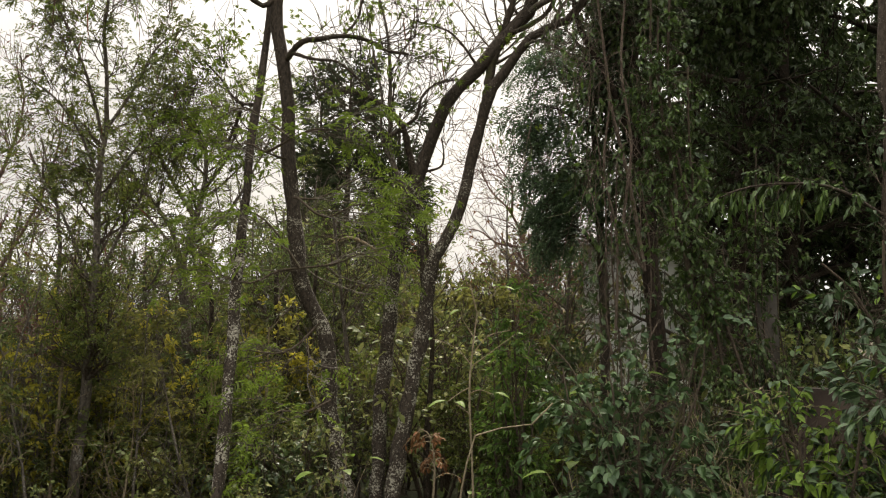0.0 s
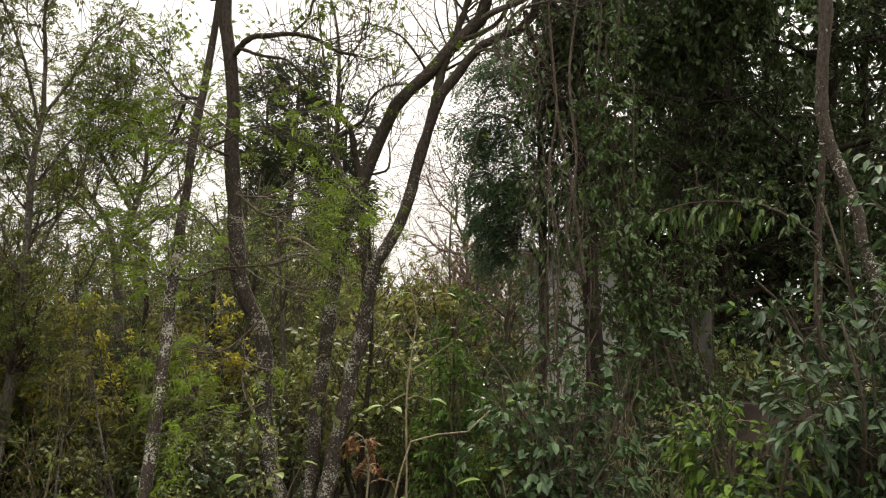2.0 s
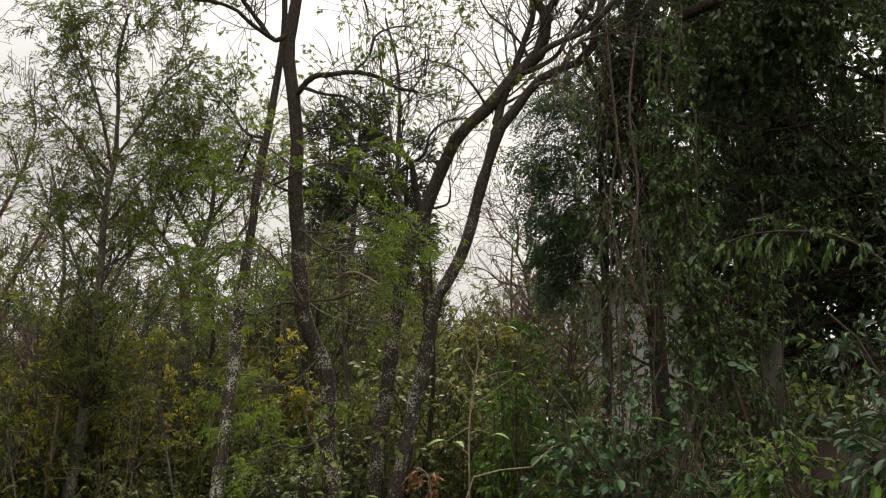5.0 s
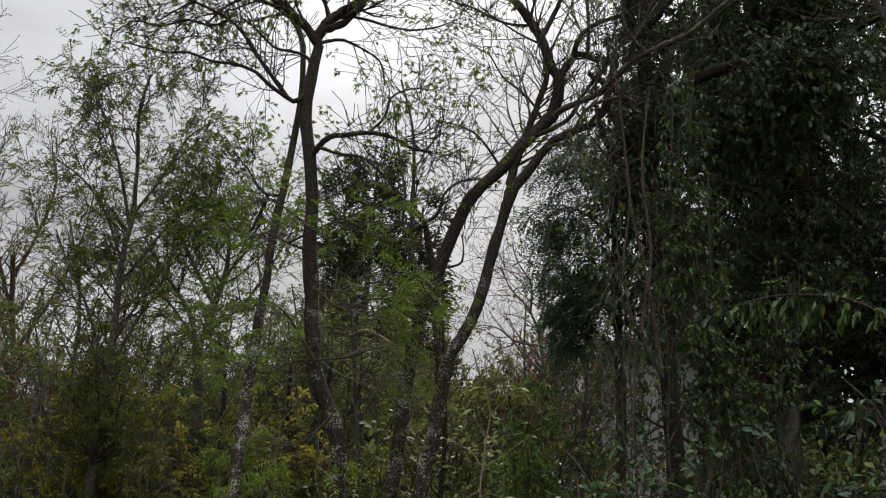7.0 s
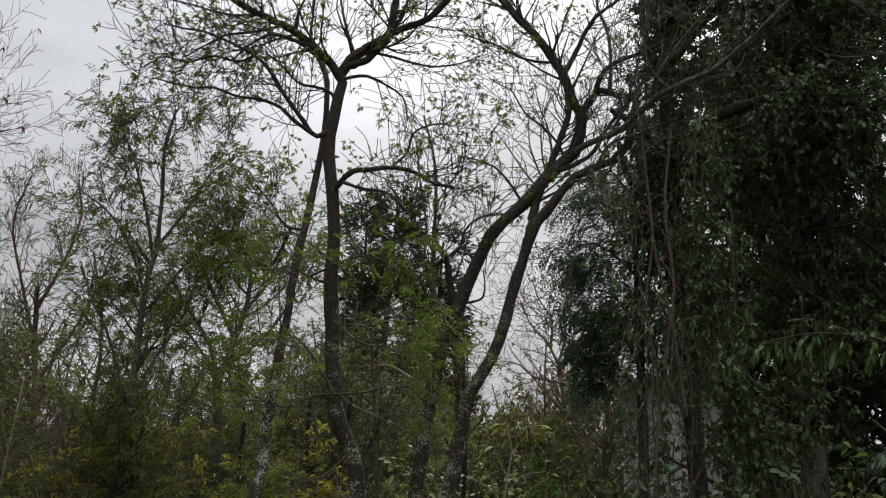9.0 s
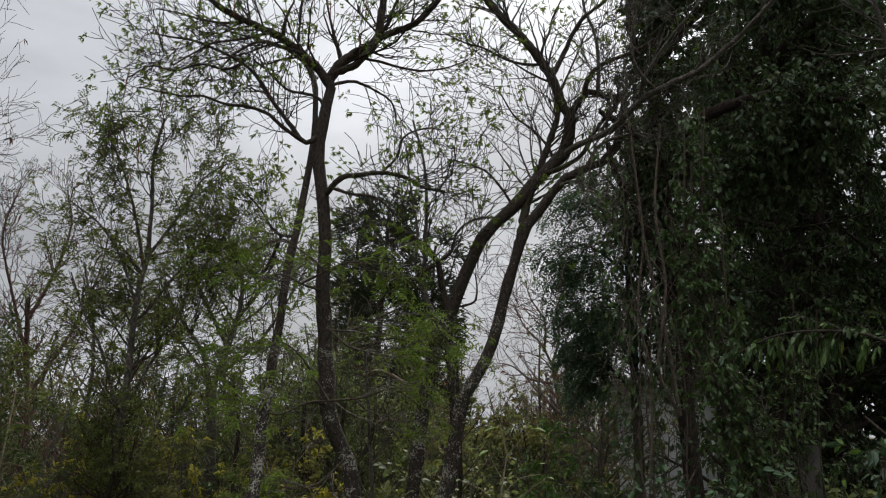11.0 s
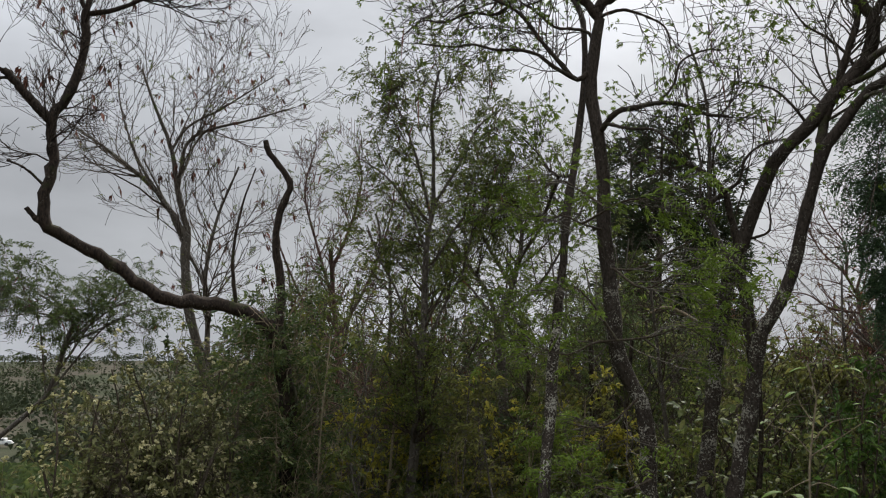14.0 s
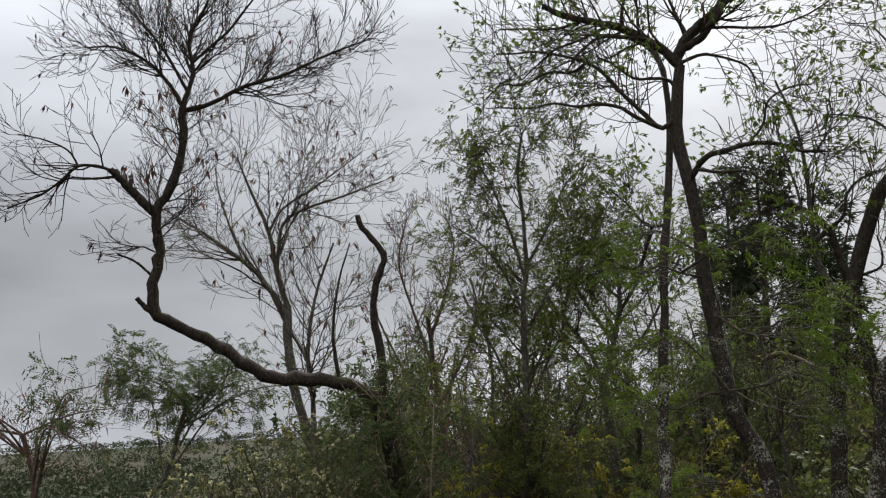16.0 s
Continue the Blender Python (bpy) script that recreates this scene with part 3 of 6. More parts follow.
a.leaves(tw, 1, "simple", (0.22, 0.45), 0.04, POD, "seed_pod", "long thin hanging pods", hang=6.0, loose=0.3, keep=0.06)
# low leafy boughs in front of the same trunk
a.limb([(-1.54, 9.41, 2.01), (-1.78, 9.37, 2.06), (-2.05, 9.31, 1.93), (-2.30, 9.25, 1.98), (-2.52, 9.19, 2.14)], 0.015, 0.006, "bough", wood=BARK_TWIG, sides=6)
a.limb([(-1.51, 9.31, 1.95), (-1.19, 9.36, 2.11), (-0.87, 9.39, 2.21), (-0.60, 9.42, 2.04)], 0.015, 0.006, "bough", wood=BARK_TWIG, sides=6)
a.limb([(-1.60, 9.30, 2.84), (-1.34, 9.34, 2.83), (-0.99, 9.38, 3.00), (-0.70, 9.41, 3.14)], 0.015, 0.006, "bough", wood=BARK_TWIG, sides=6)
a.limb([(-1.65, 9.39, 3.34), (-1.90, 9.34, 3.35), (-2.12, 9.29, 3.45), (-2.39, 9.23, 3.33)], 0.015, 0.006, "bough", wood=BARK_TWIG, sides=6)
a.limb([(-1.63, 9.19, 3.42), (-1.39, 9.23, 3.56), (-1.07, 9.27, 3.56), (-0.69, 9.31, 3.74)], 0.015, 0.006, "bough", wood=BARK_TWIG, sides=6)
a.limb([(-1.59, 9.30, 2.42), (-1.84, 9.25, 2.53), (-2.09, 9.20, 2.69), (-2.33, 9.14, 2.49)], 0.015, 0.006, "bough", wood=BARK_TWIG, sides=6)
a.limb([(-1.55, 9.10, 2.64), (-1.24, 9.15, 2.60), (-0.90, 9.19, 2.73), (-0.55, 9.22, 2.66)], 0.015, 0.006, "bough", wood=BARK_TWIG, sides=6)
a.limb([(-1.32, 9.14, 1.48), (-1.58, 9.10, 1.24), (-1.79, 9.06, 1.18), (-2.06, 9.00, 1.23)], 0.015, 0.006, "bough", wood=BARK_TWIG, sides=6)
a.limb([(-1.66, 9.29, 3.62), (-1.92, 9.24, 3.72), (-2.12, 9.19, 3.82), (-2.38, 9.13, 3.67)], 0.015, 0.006, "bough", wood=BARK_TWIG, sides=6)
a.limb([(-1.22, 9.15, 0.67), (-1.49, 9.11, 0.56), (-1.76, 9.06, 0.58), (-1.97, 9.02, 0.39)], 0.015, 0.006, "bough", wood=BARK_TWIG, sides=6)
tw = a.shoots([dict(count=100, length=(0.4, 1.2), angle=0.8, lift=0.0, thin=0.6, wobble=0.4, points=7, flat=0.35), dict(count=540, length=(0.15, 0.5), angle=0.7, lift=0.0, thin=0.7, wobble=0.35, flat=0.4)], "low_twig_work", BARK_GREY, limbs=range(19, 29))
a.leaves(tw, 3, "feather", (0.045, 0.075), 0.32, LEAF_FRESH, "low_foliage", "fresh green leaflets in flat sprays", hang=0.05, loose=0.45, reach=(0.13, 0.24), start=0.45, keep=0.5, count=5)

# slender straight tree behind it
b = Tree("slender_tree", "slender straight tree with pale lower bark behind the leaning one", (-2.32, 8.73), 22, BARK_PALE)
b.limb([(-2.32, 8.73, -0.29), (-2.30, 8.84, 0.13), (-2.28, 8.95, 0.50), (-2.26, 9.06, 1.00), (-2.23, 9.16, 1.45), (-2.24, 9.27, 1.80), (-2.22, 9.37, 2.16), (-2.20, 9.48, 2.54), (-2.16, 9.59, 3.04), (-2.12, 9.71, 3.70), (-2.07, 9.79, 4.07), (-2.03, 9.90, 4.48), (-2.00, 10.01, 4.87), (-1.98, 10.12, 5.27), (-1.99, 10.22, 5.69), (-2.01, 10.32, 6.03), (-2.08, 10.40, 6.30), (-2.24, 10.47, 6.56)], 0.074, 0.032, "trunk", to_ground=True)
b.limb([(-2.20, 10.28, 6.47), (-2.44, 10.12, 6.56), (-2.76, 9.93, 6.58), (-3.06, 9.74, 6.60)], 0.022, 0.009, wood=BARK_DARK)
b.limb([(-2.23, 10.27, 3.87), (-2.39, 10.13, 4.12), (-2.55, 9.99, 4.36), (-2.70, 9.85, 4.53)], 0.022, 0.009, wood=BARK_DARK)
b.limb([(-2.28, 10.26, 3.58), (-2.52, 10.10, 3.62), (-2.76, 9.93, 3.68), (-2.90, 9.79, 3.89)], 0.022, 0.009, wood=BARK_DARK)
tw = b.shoots([dict(count=50, length=(0.4, 1.1), lift=0.3, thin=0.4), dict(count=260, length=(0.2, 0.5), thin=0.55)], limbs=[1, 2, 3])
b.leaves(tw, 3, "fingers", (0.06, 0.1), 0.24, LEAF_FRESH, keep=0.6, hang=0.5)

# tree that forks over a knotted bend and arches over to the evergreen
c = Tree("forked_tree", "lichen-spotted tree forking low into a bare curved limb", (-0.85, 10.10), 23, BARK_PALE)
c.limb([(-0.85, 10.10, -0.57), (-0.82, 10.10, -0.24), (-0.79, 10.10, 0.20), (-0.76, 10.11, 0.59), (-0.71, 10.11, 0.97), (-0.66, 10.11, 1.36), (-0.62, 10.12, 1.75), (-0.56, 10.12, 2.08), (-0.51, 10.12, 2.34), (-0.45, 10.12, 2.61), (-0.43, 10.10, 2.83), (-0.34, 10.10, 3.02), (-0.24, 10.11, 3.21), (-0.15, 10.11, 3.46), (-0.03, 10.11, 3.73), (0.06, 10.11, 3.96), (0.17, 10.11, 4.14), (0.33, 10.10, 4.26), (0.51, 10.10, 4.46), (0.68, 10.09, 4.63), (0.82, 10.08, 4.82), (0.99, 10.06, 4.96), (1.12, 10.05, 5.12), (1.17, 10.04, 5.32), (1.19, 10.04, 5.55)], 0.086, 0.076, "trunk", to_ground=True)
c.limb([(1.19, 10.04, 5.54), (1.09, 10.05, 5.72), (0.99, 10.06, 6.02), (0.89, 10.07, 6.21), (0.75, 10.08, 6.45), (0.57, 10.09, 6.68), (0.36, 10.10, 6.92), (0.20, 10.11, 7.13), (0.07, 10.11, 7.31)], 0.066, 0.042, wood=BARK_DARK)
c.limb([(1.21, 10.04, 5.57), (1.30, 10.02, 5.74), (1.40, 10.01, 5.84), (1.52, 9.99, 5.82), (1.66, 9.97, 5.75)], 0.052, 0.03, wood=BARK_DARK)
c.limb([(1.37, 9.91, 5.78), (1.39, 9.91, 5.96), (1.49, 9.90, 6.10), (1.67, 9.87, 6.20), (1.92, 9.82, 6.28), (2.19, 9.77, 6.42)], 0.034, 0.016, wood=BARK_DARK)
c.limb([(1.03, 10.16, 6.08), (1.11, 10.15, 6.37), (1.25, 10.13, 6.67), (1.39, 10.11, 6.89), (1.62, 10.08, 7.07), (1.78, 10.05, 7.25)], 0.036, 0.018, wood=BARK_DARK)
c.limb([(1.55, 10.09, 5.87), (1.56, 10.09, 6.27), (1.53, 10.09, 6.65), (1.43, 10.11, 6.96), (1.37, 10.12, 7.28)], 0.028, 0.014, wood=BARK_GREY)
c.limb([(1.10, 9.95, 5.08), (1.24, 9.79, 5.09), (1.40, 9.63, 5.12), (1.57, 9.47, 5.15), (1.80, 9.29, 5.35), (1.96, 9.12, 5.45), (2.17, 8.93, 5.50), (2.42, 8.72, 5.55), (2.61, 8.53, 5.67), (2.78, 8.33, 5.79), (2.91, 8.14, 5.90), (3.03, 7.95, 6.00)], 0.042, 0.02, wood=BARK_GREY, label="long pale bare limb")
c.limb([(1.83, 9.13, 5.34), (1.88, 9.03, 5.58), (2.02, 8.92, 5.80), (2.18, 8.80, 6.01), (2.37, 8.67, 6.21), (2.47, 8.56, 6.38)], 0.02, 0.008, wood=BARK_GREY)
c.limb([(1.99, 8.99, 5.43), (1.81, 8.95, 5.68), (1.74, 8.89, 5.99), (1.79, 8.80, 6.28), (1.73, 8.74, 6.51)], 0.018, 0.008, wood=BARK_GREY)
c.limb([(0.88, 9.97, 4.75), (1.11, 9.95, 4.89), (1.31, 9.92, 5.03), (1.44, 9.90, 5.27), (1.59, 9.88, 5.48), (1.73, 9.86, 5.67), (1.77, 9.85, 6.01)], 0.034, 0.016, wood=BARK_DARK)
c.limb([(-0.33, 10.10, 3.10), (-0.37, 10.10, 3.45), (-0.42, 10.10, 3.71), (-0.53, 10.10, 3.89), (-0.70, 10.09, 4.03), (-0.91, 10.07, 4.15), (-1.11, 10.05, 4.20), (-1.41, 10.01, 4.13)], 0.05, 0.014, wood=BARK_DARK)
c.limb([(-0.43, 9.90, 3.71), (-0.59, 9.89, 3.59), (-0.72, 9.88, 3.47)], 0.034, 0.022, wood=BARK_DARK)
c.limb([(-0.41, 9.90, 3.72), (-0.27, 9.91, 3.82), (-0.19, 9.91, 4.06), (-0.01, 9.91, 4.21), (0.24, 9.91, 4.25)], 0.022, 0.008, wood=BARK_DARK)
c.limb([(-0.49, 10.20, 2.96), (-0.59, 10.19, 3.46), (-0.58, 10.19, 3.95), (-0.57, 10.19, 4.52), (-0.61, 10.19, 5.02), (-0.75, 10.18, 5.57)], 0.034, 0.012, wood=BARK_GREY)
c.limb([(-0.55, 10.19, 2.96), (-0.68, 10.19, 3.60), (-0.68, 10.19, 4.16), (-0.76, 10.18, 4.65), (-0.83, 10.18, 5.23)], 0.022, 0.01, wood=BARK_GREY)
c.limb([(-0.17, 10.01, 3.14), (-0.01, 10.01, 3.24), (0.04, 10.01, 3.38), (0.02, 10.01, 3.59)], 0.018, 0.007, wood=BARK_DARK)
c.limb([(0.90, 10.17, 6.26), (0.65, 10.19, 6.31), (0.40, 10.20, 6.39), (0.15, 10.21, 6.54), (-0.10, 10.21, 6.62), (-0.39, 10.20, 6.77)], 0.02, 0.008, wood=BARK_DARK)
c.limb([(0.51, 10.00, 4.43), (0.34, 10.00, 4.62), (0.17, 10.01, 4.83), (-0.04, 10.01, 4.93), (-0.28, 10.01, 5.00)], 0.018, 0.007, wood=BARK_DARK)
c.limb([(1.00, 10.16, 5.00), (0.89, 10.17, 5.25), (0.72, 10.18, 5.44), (0.51, 10.20, 5.63), (0.34, 10.20, 5.93)], 0.02, 0.008, wood=BARK_DARK)
c.limb([(-0.31, 10.10, 3.08), (-0.28, 10.11, 2.78), (-0.24, 10.11, 2.39), (-0.26, 10.11, 2.13)], 0.045, 0.03, wood=BARK_PALE)
tw = c.shoots([dict(count=190, length=(0.4, 1.4), angle=0.85, lift=0.2, thin=0.3, wobble=0.55, points=8), dict(count=850, length=(0.2, 0.7), angle=0.75, lift=0.2, thin=0.55, wobble=0.4, least=0.0042)], limbs=[1, 2, 3, 4, 5, *range(9, 19)], wood=BARK_DARK)
c.shoots([dict(count=46, length=(0.3, 1.0), angle=0.75, lift=0.3, thin=0.4, wobble=0.6, points=7), dict(count=240, length=(0.2, 0.6), angle=0.75, lift=0.2, thin=0.6, wobble=0.5)], "pale_twig_work", BARK_GREY, limbs=[6, 7, 8], label="pale bare twigs")
c.leaves(tw, 4, "fingers", (0.045, 0.075), 0.25, LEAF_FRESH, keep=0.3, start=0.75, hang=0.2, count=6)

d = Tree("leaning_tree", "lichen-spotted leaning tree with a long bare limb", (-0.65, 9.91), 24, BARK_PALE)
d.limb([(-0.65, 9.91, -0.52), (-0.58, 9.92, -0.14), (-0.50, 9.92, 0.23), (-0.43, 9.92, 0.55), (-0.37, 9.93, 0.93), (-0.28, 9.93, 1.25), (-0.22, 9.93, 1.57), (-0.18, 9.93, 1.89), (-0.11, 9.93, 2.15), (-0.00, 9.93, 2.34), (0.11, 9.93, 2.51), (0.21, 9.93, 2.74), (0.30, 9.93, 3.07), (0.41, 9.90, 3.48), (0.51, 9.90, 3.82), (0.61, 9.89, 4.10), (0.74, 9.88, 4.28), (0.97, 9.86, 4.58), (1.16, 9.84, 4.75), (1.36, 9.81, 4.82), (1.55, 9.79, 4.91), (1.69, 9.76, 5.08), (1.73, 9.75, 5.29)], 0.106, 0.046, "trunk", to_ground=True)
d.limb([(0.54, 10.09, 3.98), (0.62, 10.09, 4.35), (0.70, 10.08, 4.63), (0.89, 10.07, 5.13), (1.01, 10.06, 5.47), (1.07, 10.05, 5.76)], 0.062, 0.03, wood=BARK_DARK)
d.limb([(-0.18, 10.03, 1.50), (-0.23, 10.03, 1.82), (-0.26, 10.03, 2.28), (-0.30, 10.03, 2.67), (-0.33, 10.03, 2.93)], 0.05, 0.024, wood=BARK_PALE)
d.limb([(1.35, 9.72, 4.78), (1.44, 9.70, 5.01), (1.61, 9.68, 5.12), (1.92, 9.62, 5.17), (2.23, 9.55, 5.08)], 0.024, 0.01, wood=BARK_GREY)
d.limb([(1.67, 9.67, 5.04), (1.73, 9.65, 5.43), (1.81, 9.64, 5.78), (1.79, 9.64, 6.14)], 0.024, 0.01, wood=BARK_GREY)
d.limb([(0.96, 9.76, 4.55), (1.15, 9.74, 4.63), (1.34, 9.72, 4.55), (1.53, 9.69, 4.44)], 0.024, 0.01, wood=BARK_GREY)
tw = d.shoots([dict(count=100, length=(0.4, 1.3), angle=0.8, lift=0.25, thin=0.32, wobble=0.55, points=8), dict(count=560, length=(0.2, 0.7), angle=0.75, lift=0.15, thin=0.55, wobble=0.4)], wood=BARK_GREY, limbs=[1, 3, 4, 5])

# thin poles between the trunks
for k, (pts, r, wood) in enumerate((
        ([(-1.15, 10.94, -0.57), (-1.20, 10.93, 0.54), (-1.28, 10.93, 1.53), (-1.32, 10.92, 2.18), (-1.38, 10.91, 2.82)], 0.035, BARK_GREY),
        ([(-3.20, 11.05, -0.68), (-3.08, 11.08, 0.44), (-3.00, 11.10, 1.37), (-2.98, 11.11, 1.87), (-3.08, 11.08, 2.38)], 0.045, BARK_DARK),
        ([(-2.37, 12.27, -0.96), (-2.38, 12.27, 0.44), (-2.38, 12.27, 1.55), (-2.38, 12.27, 2.19)], 0.06, BARK_DARK),
        ([(-1.99, 11.83, -0.88), (-1.93, 11.84, 0.47), (-1.85, 11.86, 1.23), (-1.75, 11.87, 2.16)], 0.05, BARK_DARK),
        ([(-0.27, 10.60, -0.13), (-0.17, 10.60, 0.96), (-0.17, 10.60, 1.78), (-0.22, 10.60, 2.76)], 0.04, BARK_DARK),
        ([(-0.61, 10.98, 2.16), (-0.89, 10.96, 2.38), (-1.17, 10.94, 2.53), (-1.38, 10.91, 2.46)], 0.03, BARK_LIGHT),
        ([(-3.64, 11.43, -0.75), (-3.71, 11.41, 0.13), (-3.75, 11.40, 0.94), (-3.78, 11.39, 1.60)], 0.03, BARK_GREY))):
    p = Tree("bare_pole_tree", "thin bare understorey stem between the larger trunks", pts[0], 60 + k, wood)
    p.limb(pts, r, r * 0.5, "trunk", to_ground=pts[0][2] < 0.5, sides=8)
    p.shoots([dict(count=16, length=(0.3, 1.0), thin=0.45, start=0.4), dict(count=50, length=(0.2, 0.5))], wood=BARK_TWIG)

# ---- trees to the west ----
e = Tree("feathery_tree", "tall thin tree with feathery leaves and drooping seed pods", (-4.06, 9.47, -0.31), 31, BARK_GREY)
e.limb([(-4.06, 9.47, -0.31), (-3.95, 9.51, 0.64), (-3.89, 9.54, 1.50), (-3.84, 9.56, 2.31), (-3.81, 9.57, 3.25)] + [(-3.77, 9.67, 3.67), (-3.77, 9.68, 4.38), (-3.79, 9.67, 4.96), (-3.70, 9.70, 5.43)], 0.075, 0.014, "trunk", to_ground=True)
e.limb([(-3.83, 9.65, 3.54), (-3.94, 9.61, 4.25), (-4.10, 9.54, 4.77), (-4.27, 9.47, 5.15)], 0.022, 0.008)
e.limb([(-3.78, 9.67, 3.74), (-3.49, 9.78, 4.21), (-3.26, 9.85, 4.69), (-2.98, 9.94, 4.94)], 0.022, 0.008)
e.limb([(-3.82, 9.65, 3.13), (-4.04, 9.57, 3.70), (-4.27, 9.47, 4.06), (-4.57, 9.33, 4.30)], 0.02, 0.008)
e.limb([(-3.83, 9.65, 2.86), (-3.48, 9.78, 3.51), (-3.20, 9.87, 3.83), (-2.93, 9.96, 4.01)], 0.02, 0.008)
e.limb([(-3.86, 9.55, 1.87), (-4.11, 9.45, 2.62), (-4.31, 9.35, 3.05), (-4.46, 9.28, 3.47)], 0.024, 0.008)
e.limb([(-3.85, 9.55, 1.99), (-3.62, 9.64, 2.50), (-3.40, 9.72, 2.94), (-3.28, 9.76, 3.53)], 0.022, 0.008)
tw = e.shoots([dict(count=140, length=(0.35, 1.0), lift=0.25, thin=0.4, wobble=0.6, start=0.35), dict(count=800, length=(0.2, 0.6), lift=0.3, least=0.004)], wood=BARK_TWIG)
e.leaves(tw, 5, "feather", (0.035, 0.06), 0.34, LEAF_FERN, count=5, reach=(0.1, 0.2), keep=0.72)
e.leaves(tw, 1, "simple", (0.09, 0.15), 0.16, POD, "seed_pod", "dry brown hanging pods", hang=2.0, keep=0.1)

f = Tree("spreading_tree", "fresh leaved tree with several slanting limbs", (-3.86, 12.94, 0.42), 32, BARK_GREY)
f.limb([(-3.82, 12.95, 0.25), (-3.85, 12.94, 1.25), (-3.89, 12.93, 2.09), (-3.91, 12.92, 2.43)], 0.09, 0.07, "trunk", to_ground=True)
f.limb([(-3.91, 12.92, 2.35), (-3.72, 12.98, 3.03), (-3.56, 13.02, 3.80), (-3.67, 12.99, 4.41), (-4.14, 12.85, 4.74)], 0.05, 0.02)
f.limb([(-3.91, 12.92, 2.35), (-4.07, 12.87, 2.94), (-4.45, 12.75, 3.53), (-4.74, 12.64, 4.03)], 0.04, 0.015)
f.limb([(-3.89, 12.93, 2.26), (-4.08, 12.87, 2.69), (-4.60, 12.69, 3.36), (-4.89, 12.58, 3.52)], 0.03, 0.012)
f.limb([(-3.72, 12.98, 3.03), (-4.07, 12.87, 3.71), (-4.30, 12.80, 4.30), (-4.41, 12.76, 4.72)], 0.035, 0.012)
f.limb([(-3.64, 13.00, 3.46), (-3.27, 13.10, 3.98), (-3.11, 13.14, 4.51), (-3.02, 13.16, 4.87)], 0.03, 0.01)
f.limb([(-3.84, 12.94, 2.60), (-3.28, 13.09, 3.11), (-2.87, 13.19, 3.81), (-2.61, 13.25, 4.34)], 0.03, 0.01)
tw = f.shoots([dict(count=110, length=(0.5, 1.5), lift=0.4, thin=0.5, wobble=0.4, start=0.3), dict(count=600, length=(0.2, 0.7), least=0.004)], wood=BARK_TWIG, limbs=range(1, 7))
f.leaves(tw, 5, "feather", (0.04, 0.065), 0.4, LEAF_FERN, count=4, reach=(0.1, 0.2), keep=0.55)

g = Tree("podded_tree", "leafless reddish twigged tree with rusty seed pods", (-6.65, 12.98, 0.44), 33, BARK_RED)
g.limb([(-6.61, 13.00, 0.44), (-6.67, 12.97, 1.81), (-6.78, 12.92, 3.02), (-6.83, 12.89, 3.78)], 0.06, 0.035, "trunk", to_ground=True)
for q in ([(-6.77, 12.92, 2.83), (-7.04, 12.78, 3.87), (-7.22, 12.68, 4.73), (-7.07, 12.76, 5.52)], [(-6.80, 12.91, 3.40), (-6.54, 13.04, 4.17), (-6.38, 13.12, 4.96), (-6.48, 13.07, 5.55)], [(-6.70, 12.96, 2.27), (-6.19, 13.21, 3.41), (-5.94, 13.32, 4.28), (-5.86, 13.36, 4.97)], [(-6.68, 12.97, 1.90), (-7.18, 12.70, 2.83), (-7.52, 12.51, 3.67), (-7.69, 12.40, 4.33)]):
    g.limb(q, 0.03, 0.01)
tw = g.shoots([dict(count=120, length=(0.35, 0.9), lift=0.5, thin=0.5, wobble=0.4), dict(count=900, length=(0.2, 0.6), lift=0.4, angle=0.6, wobble=0.4, least=0.004)], wood=BARK_RED)
g.leaves(tw, 1, "simple", (0.07, 0.13), 0.18, POD, "seed_pod", "rusty red hanging pods", hang=1.2, keep=0.5)
g.leaves(tw, 2, "feather", (0.03, 0.05), 0.4, LEAF_FERN, count=4, reach=(0.08, 0.16), keep=0.2)

# tree that leans far out over the slope, bare fine twigs
h = Tree("bent_bare_tree", "bare crooked tree leaning far out with fans of fine twigs", (-5.15, 8.69, 1.16), 34, BARK_ROUGH)
h.limb([(-5.12, 8.70, 1.16), (-5.17, 8.67, 1.65), (-5.25, 8.62, 2.06), (-5.35, 8.56, 2.29)], 0.115, 0.09, "trunk", to_ground=True)
h.limb([(-5.33, 8.58, 2.23), (-5.48, 8.49, 2.38), (-5.70, 8.34, 2.47), (-6.01, 8.12, 2.50), (-6.27, 7.93, 2.54), (-6.45, 7.78, 2.66), (-6.71, 7.56, 2.93), (-6.96, 7.33, 3.10), (-7.12, 7.18, 3.22), (-7.21, 7.09, 3.33), (-7.21, 7.09, 3.60), (-7.17, 7.13, 4.02), (-7.20, 7.10, 4.43), (-7.07, 7.23, 4.83), (-7.00, 7.30, 5.31), (-7.00, 7.29, 5.73)], 0.078, 0.044, label="thick horizontal limb", sides=12)
h.limb([(-6.99, 7.30, 5.67), (-6.76, 7.52, 5.80), (-6.48, 7.75, 6.02), (-6.12, 8.04, 6.18), (-5.66, 8.36, 6.46), (-5.19, 8.66, 6.68)], 0.03, 0.008)
h.limb([(-7.01, 7.29, 5.73), (-7.11, 7.19, 6.00), (-7.29, 7.00, 6.27), (-7.53, 6.75, 6.41), (-7.75, 6.50, 6.37)], 0.028, 0.008)
h.limb([(-7.00, 7.29, 5.73), (-6.92, 7.37, 6.17), (-6.95, 7.34, 6.60), (-6.81, 7.47, 7.06), (-6.71, 7.56, 7.45)], 0.03, 0.012)
h.limb([(-7.01, 7.28, 5.94), (-7.16, 7.14, 6.43), (-7.34, 6.95, 6.76), (-7.56, 6.72, 7.09)], 0.022, 0.008)
